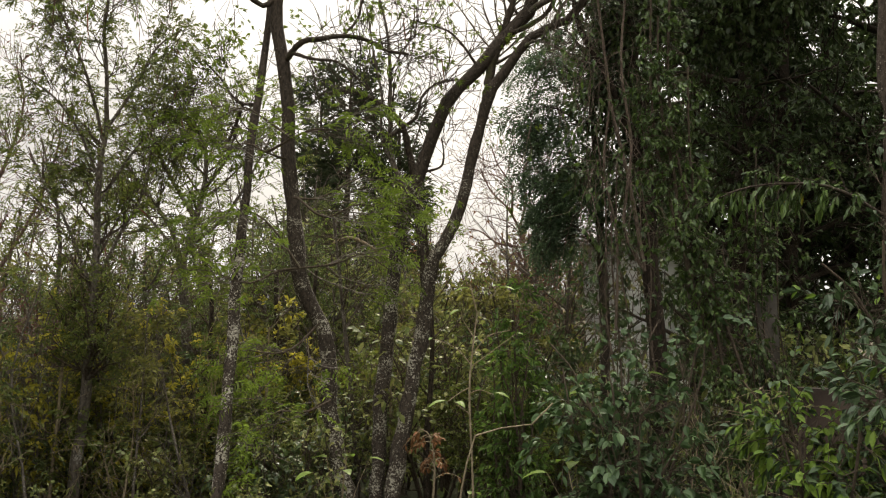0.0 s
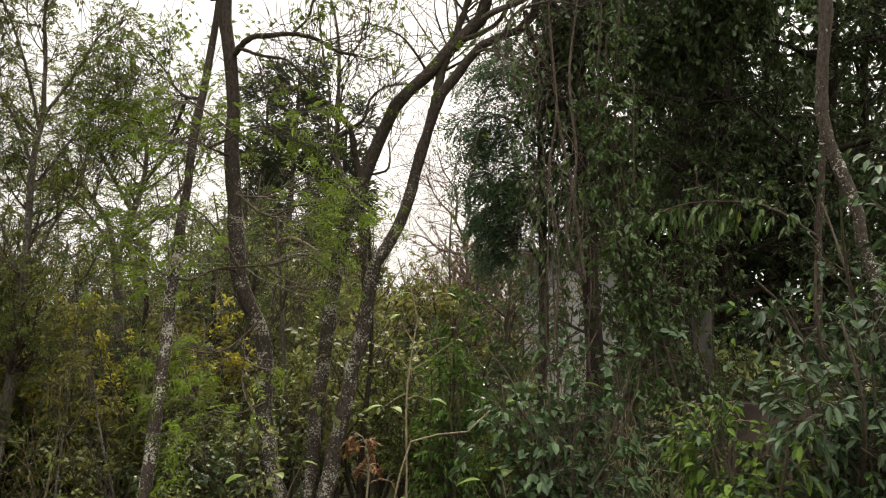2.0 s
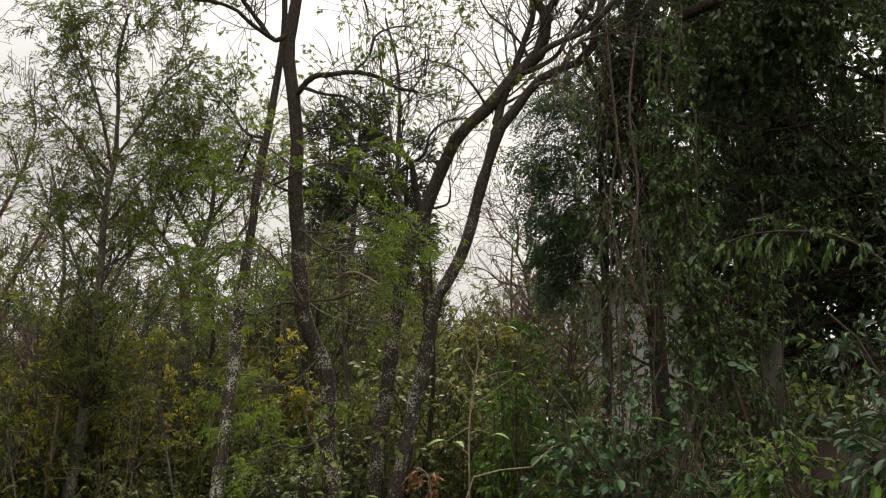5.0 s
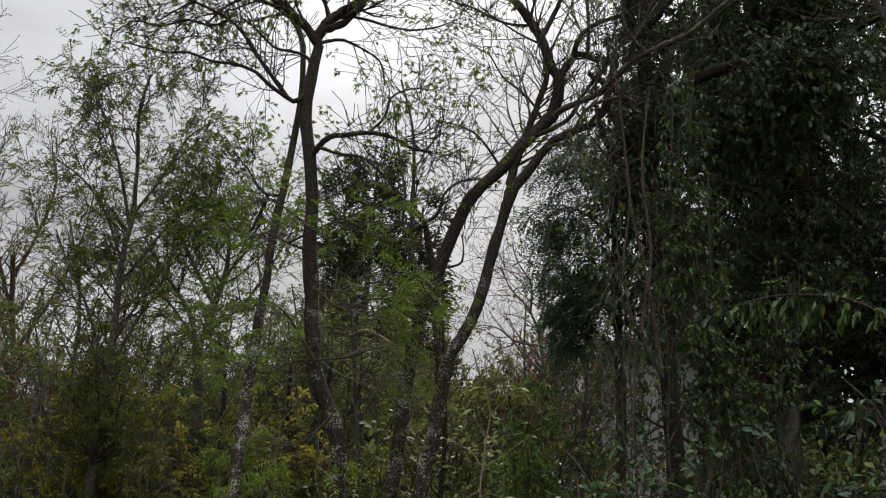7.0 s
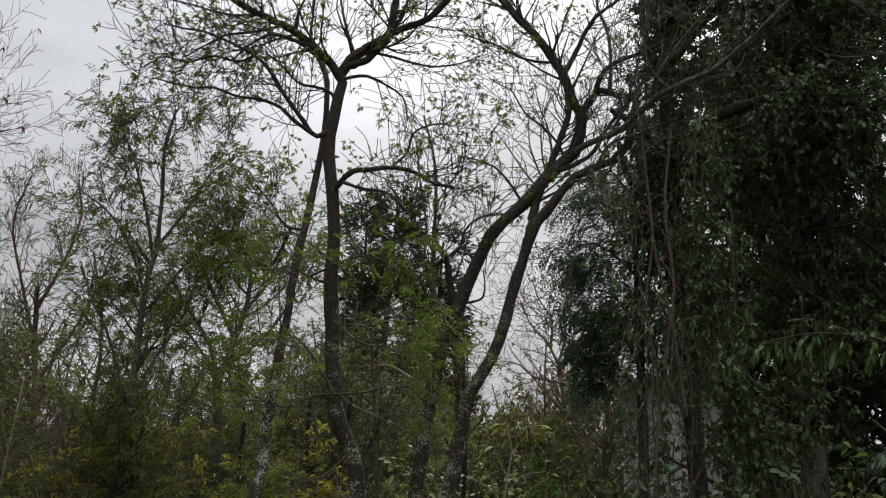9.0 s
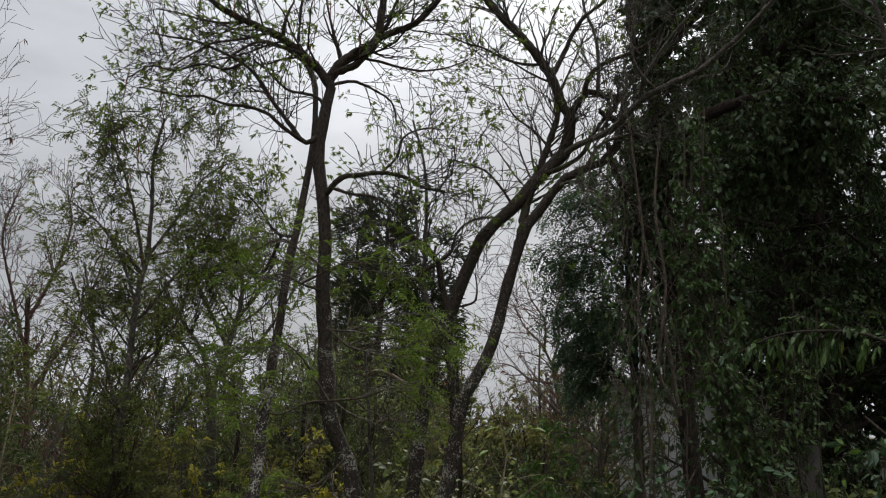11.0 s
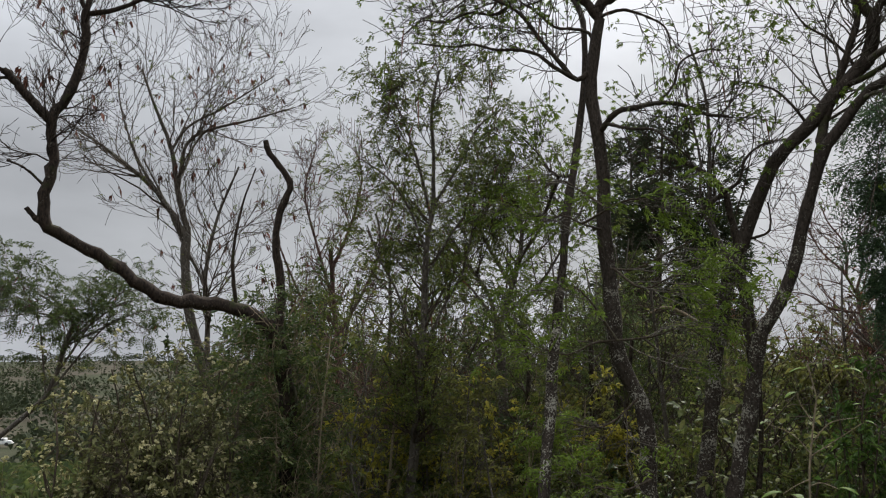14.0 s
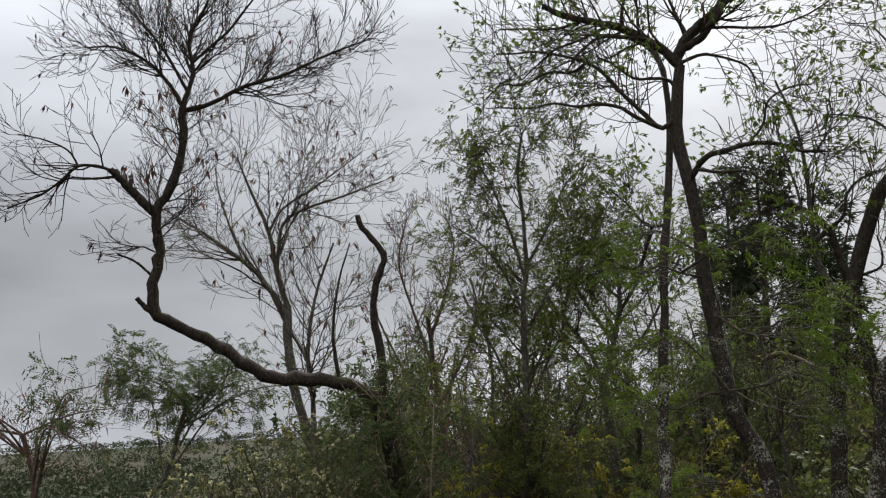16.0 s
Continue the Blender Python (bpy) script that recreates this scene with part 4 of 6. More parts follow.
h.limb([(-6.93, 7.36, 6.31), (-6.64, 7.62, 6.70), (-6.43, 7.80, 7.10), (-6.21, 7.97, 7.50)], 0.02, 0.008)
h.limb([(-7.20, 7.10, 4.43), (-7.36, 6.94, 4.64), (-7.47, 6.81, 4.83), (-7.54, 6.73, 4.93)], 0.055, 0.042)
h.limb([(-7.52, 6.74, 4.86), (-7.59, 6.66, 4.94), (-7.75, 6.48, 4.94), (-7.86, 6.34, 4.75), (-7.99, 6.18, 4.57), (-8.17, 5.94, 4.41)], 0.02, 0.008)
h.limb([(-7.52, 6.74, 4.82), (-7.66, 6.58, 4.80), (-7.81, 6.41, 4.79), (-7.95, 6.24, 4.64), (-8.11, 6.02, 4.57)], 0.016, 0.006)
h.limb([(-7.75, 6.48, 4.94), (-7.82, 6.39, 5.11), (-7.97, 6.21, 5.21), (-8.13, 5.99, 5.25)], 0.012, 0.006)
h.limb([(-7.58, 6.67, 4.93), (-7.62, 6.63, 5.18), (-7.68, 6.56, 5.35)], 0.01, 0.005)
h.limb([(-7.15, 7.15, 3.26), (-7.22, 7.07, 3.31), (-7.28, 7.02, 3.37), (-7.33, 6.96, 3.46)], 0.04, 0.024, "broken_stub")
h.limb([(-7.21, 7.09, 3.70), (-7.35, 6.95, 3.87), (-7.48, 6.81, 3.95)], 0.016, 0.01, "broken_stub")
h.limb([(-5.28, 8.73, 2.03), (-5.28, 8.73, 2.67), (-5.34, 8.69, 3.20), (-5.31, 8.71, 3.57), (-5.21, 8.76, 3.91), (-5.32, 8.70, 4.12), (-5.44, 8.63, 4.30), (-5.47, 8.61, 4.43)], 0.058, 0.032, "broken_limb")
h.limb([(-5.64, 8.38, 2.48), (-5.69, 8.35, 3.01), (-5.62, 8.39, 3.60), (-5.50, 8.47, 4.07)], 0.025, 0.008)
tw = h.shoots([dict(count=140, length=(0.4, 1.0), angle=0.75, lift=0.3, thin=0.5, start=0.2, wobble=0.5), dict(count=680, length=(0.25, 0.65), angle=0.7, lift=0.35, wobble=0.45, thin=0.6, points=5), dict(count=1500, length=(0.15, 0.42), angle=0.65, lift=0.3, thin=0.7, wobble=0.4)], limbs=[2, 3, 4, 5, 6], label="fans of fine bare twigs")
h.leaves(tw, 3, "simple", (0.05, 0.08), 0.3, POD, "seed_pod", "dark hanging pods", hang=2.0, keep=0.08, start=0.8, loose=0.5)
tw = h.shoots([dict(count=30, length=(0.35, 0.8), angle=0.7, lift=0.3, thin=0.6, start=0.15, wobble=0.5), dict(count=130, length=(0.2, 0.5), angle=0.7, lift=0.3, wobble=0.4, thin=0.7)], "side_twig_work", limbs=[8, 9, 10, 11], label="sparse fan of bare twigs")
h.leaves(tw, 4, "simple", (0.05, 0.08), 0.3, POD, "seed_pod", "dark hanging pods", hang=2.0, keep=0.12, start=0.8, loose=0.5)
tw = h.shoots([dict(count=26, length=(0.5, 1.3), angle=0.9, lift=0.3, thin=0.2, start=0.64, finish=0.97, wobble=0.6), dict(count=150, length=(0.25, 0.6), angle=0.7, lift=0.25, wobble=0.4, thin=0.6), dict(count=400, length=(0.12, 0.35), angle=0.7, lift=0.25, wobble=0.4)], "stem_shoot_work", limbs=[1], label="fine shoots along the limb")
h.leaves(tw, 4, "simple", (0.07, 0.12), 0.32, POD, "seed_pod", "rusty hanging pods", hang=2.0, keep=0.06, start=0.7, loose=0.5)
tw = h.shoots([dict(count=95, length=(0.5, 1.4), angle=0.8, lift=-0.2, thin=0.12, wobble=0.8), dict(count=520, length=(0.2, 0.6), wobble=0.8)], "climber_tangle", BARK_LIGHT, limbs=[0, 0], label="tan climber stems round the trunk")
h.leaves(tw, 5, "feather", (0.04, 0.07), 0.42, LEAF_SPRAY, "climber_foliage", count=4, reach=(0.1, 0.2), keep=0.8)

# pale bare tree behind it
m = Tree("pale_bare_tree", "pale leafless tree with a wide fan of fine branches", (-8.18, 11.49, 1.33), 35, BARK_GREY)
m.limb([(-8.13, 11.52, 1.15), (-8.28, 11.42, 1.93), (-8.43, 11.31, 2.64), (-8.50, 11.25, 3.36), (-8.51, 11.25, 3.99)], 0.1, 0.07, "trunk", to_ground=True)
m.limb([(-8.51, 11.25, 3.99), (-8.63, 11.15, 4.55), (-8.73, 11.08, 5.21), (-8.97, 10.88, 5.98), (-9.11, 10.77, 6.46)], 0.05, 0.015)
m.limb([(-8.50, 11.26, 3.81), (-8.84, 10.99, 4.46), (-9.25, 10.65, 4.93), (-9.64, 10.30, 5.30), (-9.96, 10.00, 5.57)], 0.05, 0.012)
m.limb([(-8.63, 11.15, 4.55), (-8.55, 11.22, 5.31), (-8.25, 11.44, 5.59), (-7.79, 11.75, 5.77), (-7.14, 12.16, 6.05)], 0.035, 0.01)
m.limb([(-8.73, 11.08, 5.21), (-8.55, 11.22, 5.59), (-8.09, 11.55, 5.98), (-7.45, 11.97, 6.56)], 0.025, 0.008)
m.limb([(-8.98, 10.88, 4.38), (-9.12, 10.77, 5.03), (-9.32, 10.59, 5.78), (-9.38, 10.53, 6.36)], 0.025, 0.008)
m.limb([(-8.18, 11.49, 1.67), (-8.21, 11.47, 2.54), (-8.25, 11.43, 3.26), (-8.13, 11.52, 4.16), (-7.88, 11.69, 5.00)], 0.05, 0.015)
m.limb([(-8.24, 11.45, 3.07), (-8.57, 11.20, 3.81), (-8.77, 11.04, 4.37), (-9.05, 10.82, 5.03)], 0.03, 0.012)
tw = m.shoots([dict(count=85, length=(0.7, 2.1), angle=0.8, lift=0.25, thin=0.45, start=0.2, wobble=0.5), dict(count=480, length=(0.35, 1.1), angle=0.75, lift=0.3, thin=0.6, wobble=0.45, points=5), dict(count=1400, length=(0.2, 0.55), angle=0.7, lift=0.3, thin=0.7, wobble=0.45, least=0.0038)], limbs=range(1, 8), wood=BARK_TWIG, label="fans of fine bare twigs")
m.leaves(tw, 3, "simple", (0.08, 0.14), 0.3, POD, "seed_pod", "dark hanging pods", hang=2.0, keep=0.07, start=0.8, loose=0.5)
m.leaves(tw, 2, "feather", (0.03, 0.05), 0.4, LEAF_FERN, count=4, reach=(0.08, 0.16), keep=0.08)

for k, (pts, fan, tall) in enumerate((([(-12.86, 11.28, -0.07), (-12.50, 11.69, 0.63), (-12.15, 12.05, 1.10), (-11.94, 12.25, 1.49), (-11.85, 12.33, 2.16), (-11.74, 12.45, 2.62)], 1.4, 1), ([(-11.87, 9.35, 1.23), (-11.95, 9.26, 1.91), (-11.99, 9.20, 2.17)], 1.1, 1))):
    q = Tree("feathery_sapling", ("small spreading tree with dark feathery leaves", "small bare reddish tree with hanging pods")[k], pts[0], 40 + k, (BARK_GREY, BARK_RED)[k])
    q.limb(pts, 0.06, 0.035, "trunk", to_ground=True, sides=8)
    top, rg = np.array(pts[-1]), q.rng
    for n in range(10):
        az, out = rg.uniform(0, 6.28), rg.uniform(0.8, 1.8) * fan
        way = np.array([np.cos(az) * out, np.sin(az) * out, rg.uniform(-0.3, 0.7)])
        q.limb([q.limbs[0][0][-1 - n % 4], top + way * 0.5 + (0, 0, 0.1), top + way], 0.022, 0.007, sides=6)
    tw = q.shoots([dict(count=70, length=(0.4, 1.1), lift=0.25, thin=0.5), dict(count=420, length=(0.25, 0.6), lift=0.2)], wood=(BARK_TWIG, BARK_RED)[k], limbs=range(1, 11))
    q.leaves(tw, 6, "feather", (0.045, 0.07), 0.38, LEAF_SPRAY, count=5, reach=(0.12, 0.24), keep=(0.6, 0.14)[k])
    q.leaves(tw, 1, "simple", (0.1, 0.16), 0.2, POD, "seed_pod", "rusty hanging pods", hang=1.5, keep=(0.12, 0.35)[k])

# bare tree far behind the fork
r = Tree("far_bare_tree", "tan leafless tree with widely spread crooked branches", (1.92, 19.91, 1.62), 36, BARK_RED)
r.limb([(1.95, 19.90, 1.36), (1.95, 19.90, 2.13), (1.87, 19.91, 2.79), (1.79, 19.92, 3.45)], 0.07, 0.045, "trunk", to_ground=True)
for q in ([(1.79, 19.92, 3.31), (1.54, 19.94, 3.85), (1.17, 19.97, 4.26), (0.92, 19.98, 4.80)], [(1.79, 19.92, 3.38), (1.94, 19.91, 3.97), (1.90, 19.91, 4.63), (2.11, 19.89, 5.15)], [(1.88, 19.91, 3.05), (2.31, 19.87, 3.43), (2.69, 19.82, 3.54), (2.97, 19.78, 4.18)], [(1.84, 19.92, 2.92), (1.26, 19.96, 3.07), (0.88, 19.98, 3.35), (0.55, 19.99, 3.42)], [(1.60, 19.94, 3.72), (1.63, 19.93, 4.37), (1.32, 19.96, 4.91), (1.20, 19.96, 5.32)], [(2.31, 19.87, 3.43), (2.52, 19.84, 4.07), (2.67, 19.82, 4.59), (2.87, 19.79, 4.84)]):
    r.limb(q, 0.03, 0.012, sides=8)
tw = r.shoots([dict(count=130, length=(0.6, 2.2), angle=0.9, lift=0.3, thin=0.5, wobble=0.6), dict(count=900, length=(0.3, 1.0), lift=0.2, wobble=0.6, thin=0.6, least=0.005)], wood=BARK_RED)

# dusky needle-leaved trees behind
for k, (pts, wide) in enumerate((([(-2.74, 23.84, 2.07), (-2.67, 23.85, 3.95), (-2.54, 23.87, 5.84), (-2.42, 23.88, 8.40)], 1.9), ([(-1.40, 24.96, 2.06), (-1.32, 24.96, 4.02), (-1.23, 24.97, 5.66), (-1.14, 24.97, 7.33)], 1.5), ([(-3.79, 25.72, 2.14), (-3.72, 25.73, 4.16), (-3.62, 25.75, 6.20), (-3.52, 25.76, 8.10)], 1.5))):
    s = Tree("needle_leaved_tree", "dusky dark green needle-leaved tree behind the grove", pts[0], 50 + k, BARK_DARK)
    s.limb(pts, 0.16, 0.03, "trunk", to_ground=True, sides=8)
    tw = s.shoots([dict(count=110, length=(wide * 0.5, wide), angle=1.25, lift=0.35, thin=0.35, start=0.25, points=5), dict(count=1000, length=(0.3, 0.8), angle=0.7, lift=0.2, points=2)], wood=BARK_DARK)
    s.leaves(tw, 10, "simple", (0.17, 0.32), 0.14, NEEDLE, "needle_foliage", hang=0.2, loose=0.7)

# understorey of slight trees that closes the grove
def slight_tree(pan, dist, tall, seed, kind):
    """A slight tree of the understorey; kind: feathery, bare or leafy."""
    x, y = dist * math.sin(radians(pan)), dist * math.cos(radians(pan))
    label = {"feathery": "slight understorey tree with thin feathery foliage", "bare": "slight nearly bare understorey tree", "tan": "dry tan understorey tree with rusty dead leaves", "leafy": "slight understorey tree with small fresh leaves", "spray": "small tree with flat dark feathery sprays"}[kind]
    t = Tree("understorey_tree", label, (x, y), seed, BARK_GREY, group="understorey trees")
    rg, foot = t.rng, t.foot
    sway = rg.normal(size=(5, 3)) * (0.12, 0.12, 0)
    t.limb([foot + (0, 0, tall * s) + sway[k] * (k > 0) for k, s in enumerate((0, 0.25, 0.5, 0.72, 0.92))], 0.055, 0.015, "trunk", sides=7)
    for n in range(9):
        s = rg.uniform(0.25, 0.8)
        p = t.limbs[0][0][int(s * 11)]
        az, out = rg.uniform(0, 6.28), tall * rg.uniform(0.12, 0.24)
        w = np.array([np.cos(az) * out, np.sin(az) * out, tall * rg.uniform(0.12, 0.3)])
        t.limb([p, p + w * 0.45 - (0, 0, 0.05 * tall * 0.3), p + w], 0.022, 0.007, "branch", sides=5)
    tw = t.shoots([dict(count=70, length=(0.5, 1.3), lift=0.4, thin=0.5, wobble=0.45), dict(count=400 if kind == "bare" else 310, length=(0.25, 0.7), lift=0.2, wobble=0.45, least=0.0035, points=3)], wood={"bare": BARK_RED, "tan": BARK_LIGHT}.get(kind, BARK_TWIG))
    if kind == "tan":
        t.leaves(tw, 4, "simple", (0.07, 0.13), 0.4, LEAF_BROWN, "dead_foliage", "rusty dead leaves", keep=0.25)
    elif kind == "spray":
        t.leaves(tw, 4, "feather", (0.04, 0.06), 0.36, LEAF_SPRAY, count=5, reach=(0.12, 0.22), keep=0.7)
    elif kind == "feathery":
        t.leaves(tw, 4, "feather", (0.045, 0.07), 0.4, LEAF_FERN, count=4, reach=(0.12, 0.24), keep=0.5)
    elif kind == "leafy":
        t.leaves(tw, 8, "simple", (0.06, 0.11), 0.45, LEAF_FRESH if seed % 2 else LEAF_SHRUB, keep=0.7)
    else:
        t.leaves(tw, 2, "simple", (0.07, 0.13), 0.22, POD, "seed_pod", "rusty hanging pods", hang=1.2, keep=0.35)
        t.leaves(tw, 2, "feather", (0.035, 0.06), 0.42, LEAF_FERN, count=4, reach=(0.1, 0.2), keep=0.15)
    return t


for k, (pan, dist, tall, kind) in enumerate((
        (-33, 13, 4.2, "feathery"), (-30.5, 15, 5.6, "feathery"), (-28.5, 12.5, 4.6, "bare"), (-27, 16, 5.6, "feathery"), (-24.6, 13.5, 6.2, "bare"),
        (-23.5, 17, 5.6, "feathery"), (-21.5, 15, 4.0, "feathery"), (-19, 16, 5.2, "bare"), (-17, 14.5, 3.8, "feathery"), (-15, 17, 5.2, "leafy"),
        (-12.5, 15, 5.0, "feathery"), (-10, 16.5, 5.6, "leafy"), (-7.5, 14, 4.4, "leafy"), (-5.5, 17, 5.4, "leafy"), (-3, 15, 4.4, "leafy"),
        (-0.5, 17, 4.8, "feathery"), (2, 15.5, 3.9, "leafy"), (4.5, 18, 3.7, "leafy"), (6.5, 21, 5.6, "tan"), (8.3, 23, 6.0, "tan"), (5.5, 25, 6.6, "leafy"), (9.5, 26, 6.4, "leafy"), (7.2, 27, 7.0, "tan"), (3.8, 26, 7.0, "tan"), (10.8, 24, 6.0, "tan"), (1.0, 24, 6.0, "tan"), (3, 22, 4.4, "tan"),
        (-16, 19, 7.0, "feathery"), (-13.5, 20, 7.6, "leafy"), (-11, 19, 6.6, "feathery"), (-8.5, 20, 7.4, "feathery"), (-4, 20, 7.0, "leafy"), (-1.5, 21, 6.2, "tan"), (-20.5, 20, 6.4, "feathery"), (-25, 20, 6.2, "feathery"), (3.6, 17, 5.9, "bare"), (6.0, 18, 5.9, "tan"), (8.4, 17.5, 5.6, "bare"), (-19.8, 13, 4.4, "spray"), (-12.3, 13, 4.2, "spray"), (-9.2, 14.6, 4.6, "spray"))):
    slight_tree(pan, dist, tall, 400 + k, kind)


# ---- evergreens hung with vines ----
v1 = Tree("vine_draped_evergreen", "dark evergreen tree hung with leafy vines and bare stems", (2.34, 10.34, -0.68), 71, BARK_ROUGH)
v1.limb([(2.41, 10.32, -0.68), (2.50, 10.30, 0.83), (2.46, 10.31, 2.17), (2.43, 10.32, 3.54), (2.32, 10.34, 4.87), (2.31, 10.34, 6.36), (2.52, 10.30, 8.28)], 0.12, 0.07, "trunk", to_ground=True)
v1.limb([(2.27, 10.15, 4.81), (1.97, 10.21, 5.39), (1.58, 10.28, 5.71)], 0.07, 0.03)
v1.limb([(2.30, 10.35, 5.15), (2.93, 10.19, 5.63), (3.73, 9.92, 5.78), (4.55, 9.57, 5.47)], 0.09, 0.04)
v1.limb([(2.31, 10.34, 6.36), (2.86, 10.21, 6.99), (3.51, 10.00, 7.42), (4.31, 9.68, 7.21)], 0.07, 0.03)
v1.limb([(2.25, 10.05, 6.01), (2.00, 10.10, 6.60), (1.96, 10.11, 7.32)], 0.06, 0.03)
v1.limb([(2.35, 9.93, 3.13), (2.02, 10.00, 4.16), (1.72, 10.05, 4.79), (1.64, 10.07, 5.21)], 0.05, 0.03, label="bare stub of a limb")
v1.limb([(2.50, 10.71, 3.97), (3.26, 10.51, 4.89), (3.84, 10.31, 5.23), (4.49, 10.04, 5.32)], 0.07, 0.03)
v1.limb([(2.19, 9.45, 1.94), (2.08, 9.47, 2.88), (1.93, 9.51, 3.71), (1.85, 9.52, 4.62), (1.79, 9.53, 5.40)], 0.024, 0.012, "vine_stem", BARK_VINE)
v1.limb([(2.09, 9.37, 1.45), (1.98, 9.39, 2.44), (2.09, 9.37, 3.30), (2.02, 9.38, 4.19), (2.12, 9.36, 5.20)], 0.02, 0.012, "vine_stem", BARK_VINE)
v1.limb([(1.84, 9.42, 1.21), (1.90, 9.41, 2.32), (1.79, 9.43, 3.07), (1.88, 9.41, 3.88), (1.81, 9.43, 4.84)], 0.016, 0.01, "vine_stem", BARK_VINE)
tw = v1.shoots([dict(count=50, length=(0.7, 2.4), angle=0.35, lift=-3.2, thin=0.28, wobble=1.1, points=11), dict(count=170, length=(0.3, 0.9), angle=0.8, lift=-1.0, wobble=1.1, thin=0.6)], "vine_tangle", BARK_VINE, limbs=[7, 8, 9], label="tangled bare hanging vine stems")
v1.leaves(tw, 6, "oval", (0.045, 0.08), 0.5, LEAF_VINE, "vine_foliage", hang=0.6, keep=0.85)
tw = v1.shoots([dict(count=400, length=(0.4, 1.25), angle=1.2, lift=-0.7, thin=0.13, wobble=1.2, start=0.42), dict(count=3200, length=(0.15, 0.5), angle=1.1, lift=-0.3, thin=0.6, wobble=1.0, points=3)], "bough_work", BARK_DARK, limbs=[0, 2, 3, 6])
v1.leaves(tw, 8, "oval", (0.055, 0.1), 0.5, LEAF_DARK, "foliage", hang=0.5, loose=1.2)

# column of brighter climbing leaves
cl = Tree("climbing_vine", "bright green climbing vine hanging in a dense column", (2.45, 9.70, -0.55), 72, BARK_TWIG, "vine")
for n, q in enumerate(([(2.88, 8.56, -0.30), (2.71, 8.62, 0.80), (2.45, 8.69, 1.93), (2.31, 8.73, 2.63), (2.18, 8.76, 3.39), (2.20, 8.76, 4.29), (2.24, 8.75, 5.08)],
        [(3.08, 8.49, -0.28), (2.92, 8.55, 0.81), (2.65, 8.64, 1.82), (2.50, 8.68, 2.51), (2.35, 8.72, 3.39), (2.37, 8.72, 4.29), (2.44, 8.70, 5.13)],
        [(2.54, 8.67, 1.59), (2.42, 8.70, 2.22), (2.36, 8.72, 2.92), (2.26, 8.74, 3.69), (2.28, 8.74, 4.53)],
        [(2.80, 8.59, -0.31), (2.71, 8.62, 1.14), (2.57, 8.66, 2.28), (2.52, 8.67, 3.10), (2.54, 8.67, 3.98)])):
    cl.limb(q, 0.02, 0.012, "stem", to_ground=n in (0, 1, 3), sides=6)
tw = cl.shoots([dict(count=380, length=(0.12, 0.4), angle=1.3, lift=-0.7, thin=0.4, wobble=0.6), dict(count=1050, length=(0.08, 0.25), angle=1.0, lift=-0.6, wobble=0.6, points=3)])
cl.leaves(tw, 7, "oval", (0.042, 0.072), 0.48, LEAF_VINE, hang=0.5, loose=1.1, start=0.3)

# dark curtain of creepers below it
cu = Tree("creeper_curtain", "dark small-leaved creeper hanging in a curtain over brown stems", spot(17.6, 9.4), 80, BARK_VINE, "vine")
for n, q in enumerate(([(2.60, 9.07, -0.42), (2.56, 9.08, 0.40), (2.59, 9.07, 1.23), (2.48, 9.10, 1.82)],
        [(2.79, 9.01, -0.40), (2.82, 9.00, 0.41), (2.74, 9.02, 1.11), (2.82, 9.00, 1.95)],
        [(3.01, 8.94, -0.39), (2.95, 8.96, 0.42), (2.99, 8.95, 1.24), (2.90, 8.98, 2.13)],
        [(3.17, 8.88, -0.37), (3.19, 8.87, 0.32), (3.10, 8.91, 1.07), (3.13, 8.90, 1.84)],
        [(2.51, 9.09, -0.42), (2.45, 9.11, 0.16), (2.47, 9.10, 0.75), (2.40, 9.12, 1.22)])):
    cu.limb(q, 0.014, 0.007, "stem", to_ground=True, sides=6)
tw = cu.shoots([dict(count=170, length=(0.2, 0.8), angle=1.1, lift=-1.4, thin=0.5, wobble=0.7, start=0.25), dict(count=420, length=(0.1, 0.35), angle=1.0, lift=-0.8, wobble=0.7, points=3)], label="brown hanging creeper stems")
cu.leaves(tw, 5, "oval", (0.045, 0.08), 0.5, LEAF_DARK, hang=0.7, loose=1.0, keep=0.8)

cv = Tree("creeper_curtain", "thin hanging creeper with sparse small leaves and brown stems", spot(11.6, 9.7), 89, BARK_VINE, "vine")
for q in ([(1.85, 9.56, -0.53), (1.85, 9.56, 0.69), (1.77, 9.57, 1.56), (1.82, 9.56, 2.57), (1.75, 9.57, 3.53)],
        [(2.01, 9.52, -0.53), (1.97, 9.53, 0.57), (2.02, 9.52, 1.32), (1.92, 9.54, 2.26), (1.96, 9.53, 3.21)],
        [(2.29, 9.46, -0.51), (2.31, 9.45, 0.46), (2.23, 9.47, 1.20), (2.27, 9.46, 2.07), (2.19, 9.48, 3.02)],
        [(1.90, 9.55, 0.08), (1.91, 9.54, 1.06), (1.86, 9.55, 1.94), (1.88, 9.55, 2.70)]):
    cv.limb(q, 0.014, 0.008, "stem", to_ground=True, sides=6)
tw = cv.shoots([dict(count=120, length=(0.2, 0.8), angle=0.9, lift=-1.4, thin=0.5, wobble=0.9, start=0.2), dict(count=320, length=(0.1, 0.4), angle=1.0, lift=-0.6, wobble=0.8, points=3)], label="brown hanging creeper stems")
cv.leaves(tw, 5, "oval", (0.045, 0.08), 0.5, LEAF_DARK, hang=0.6, loose=1.0, keep=0.6)

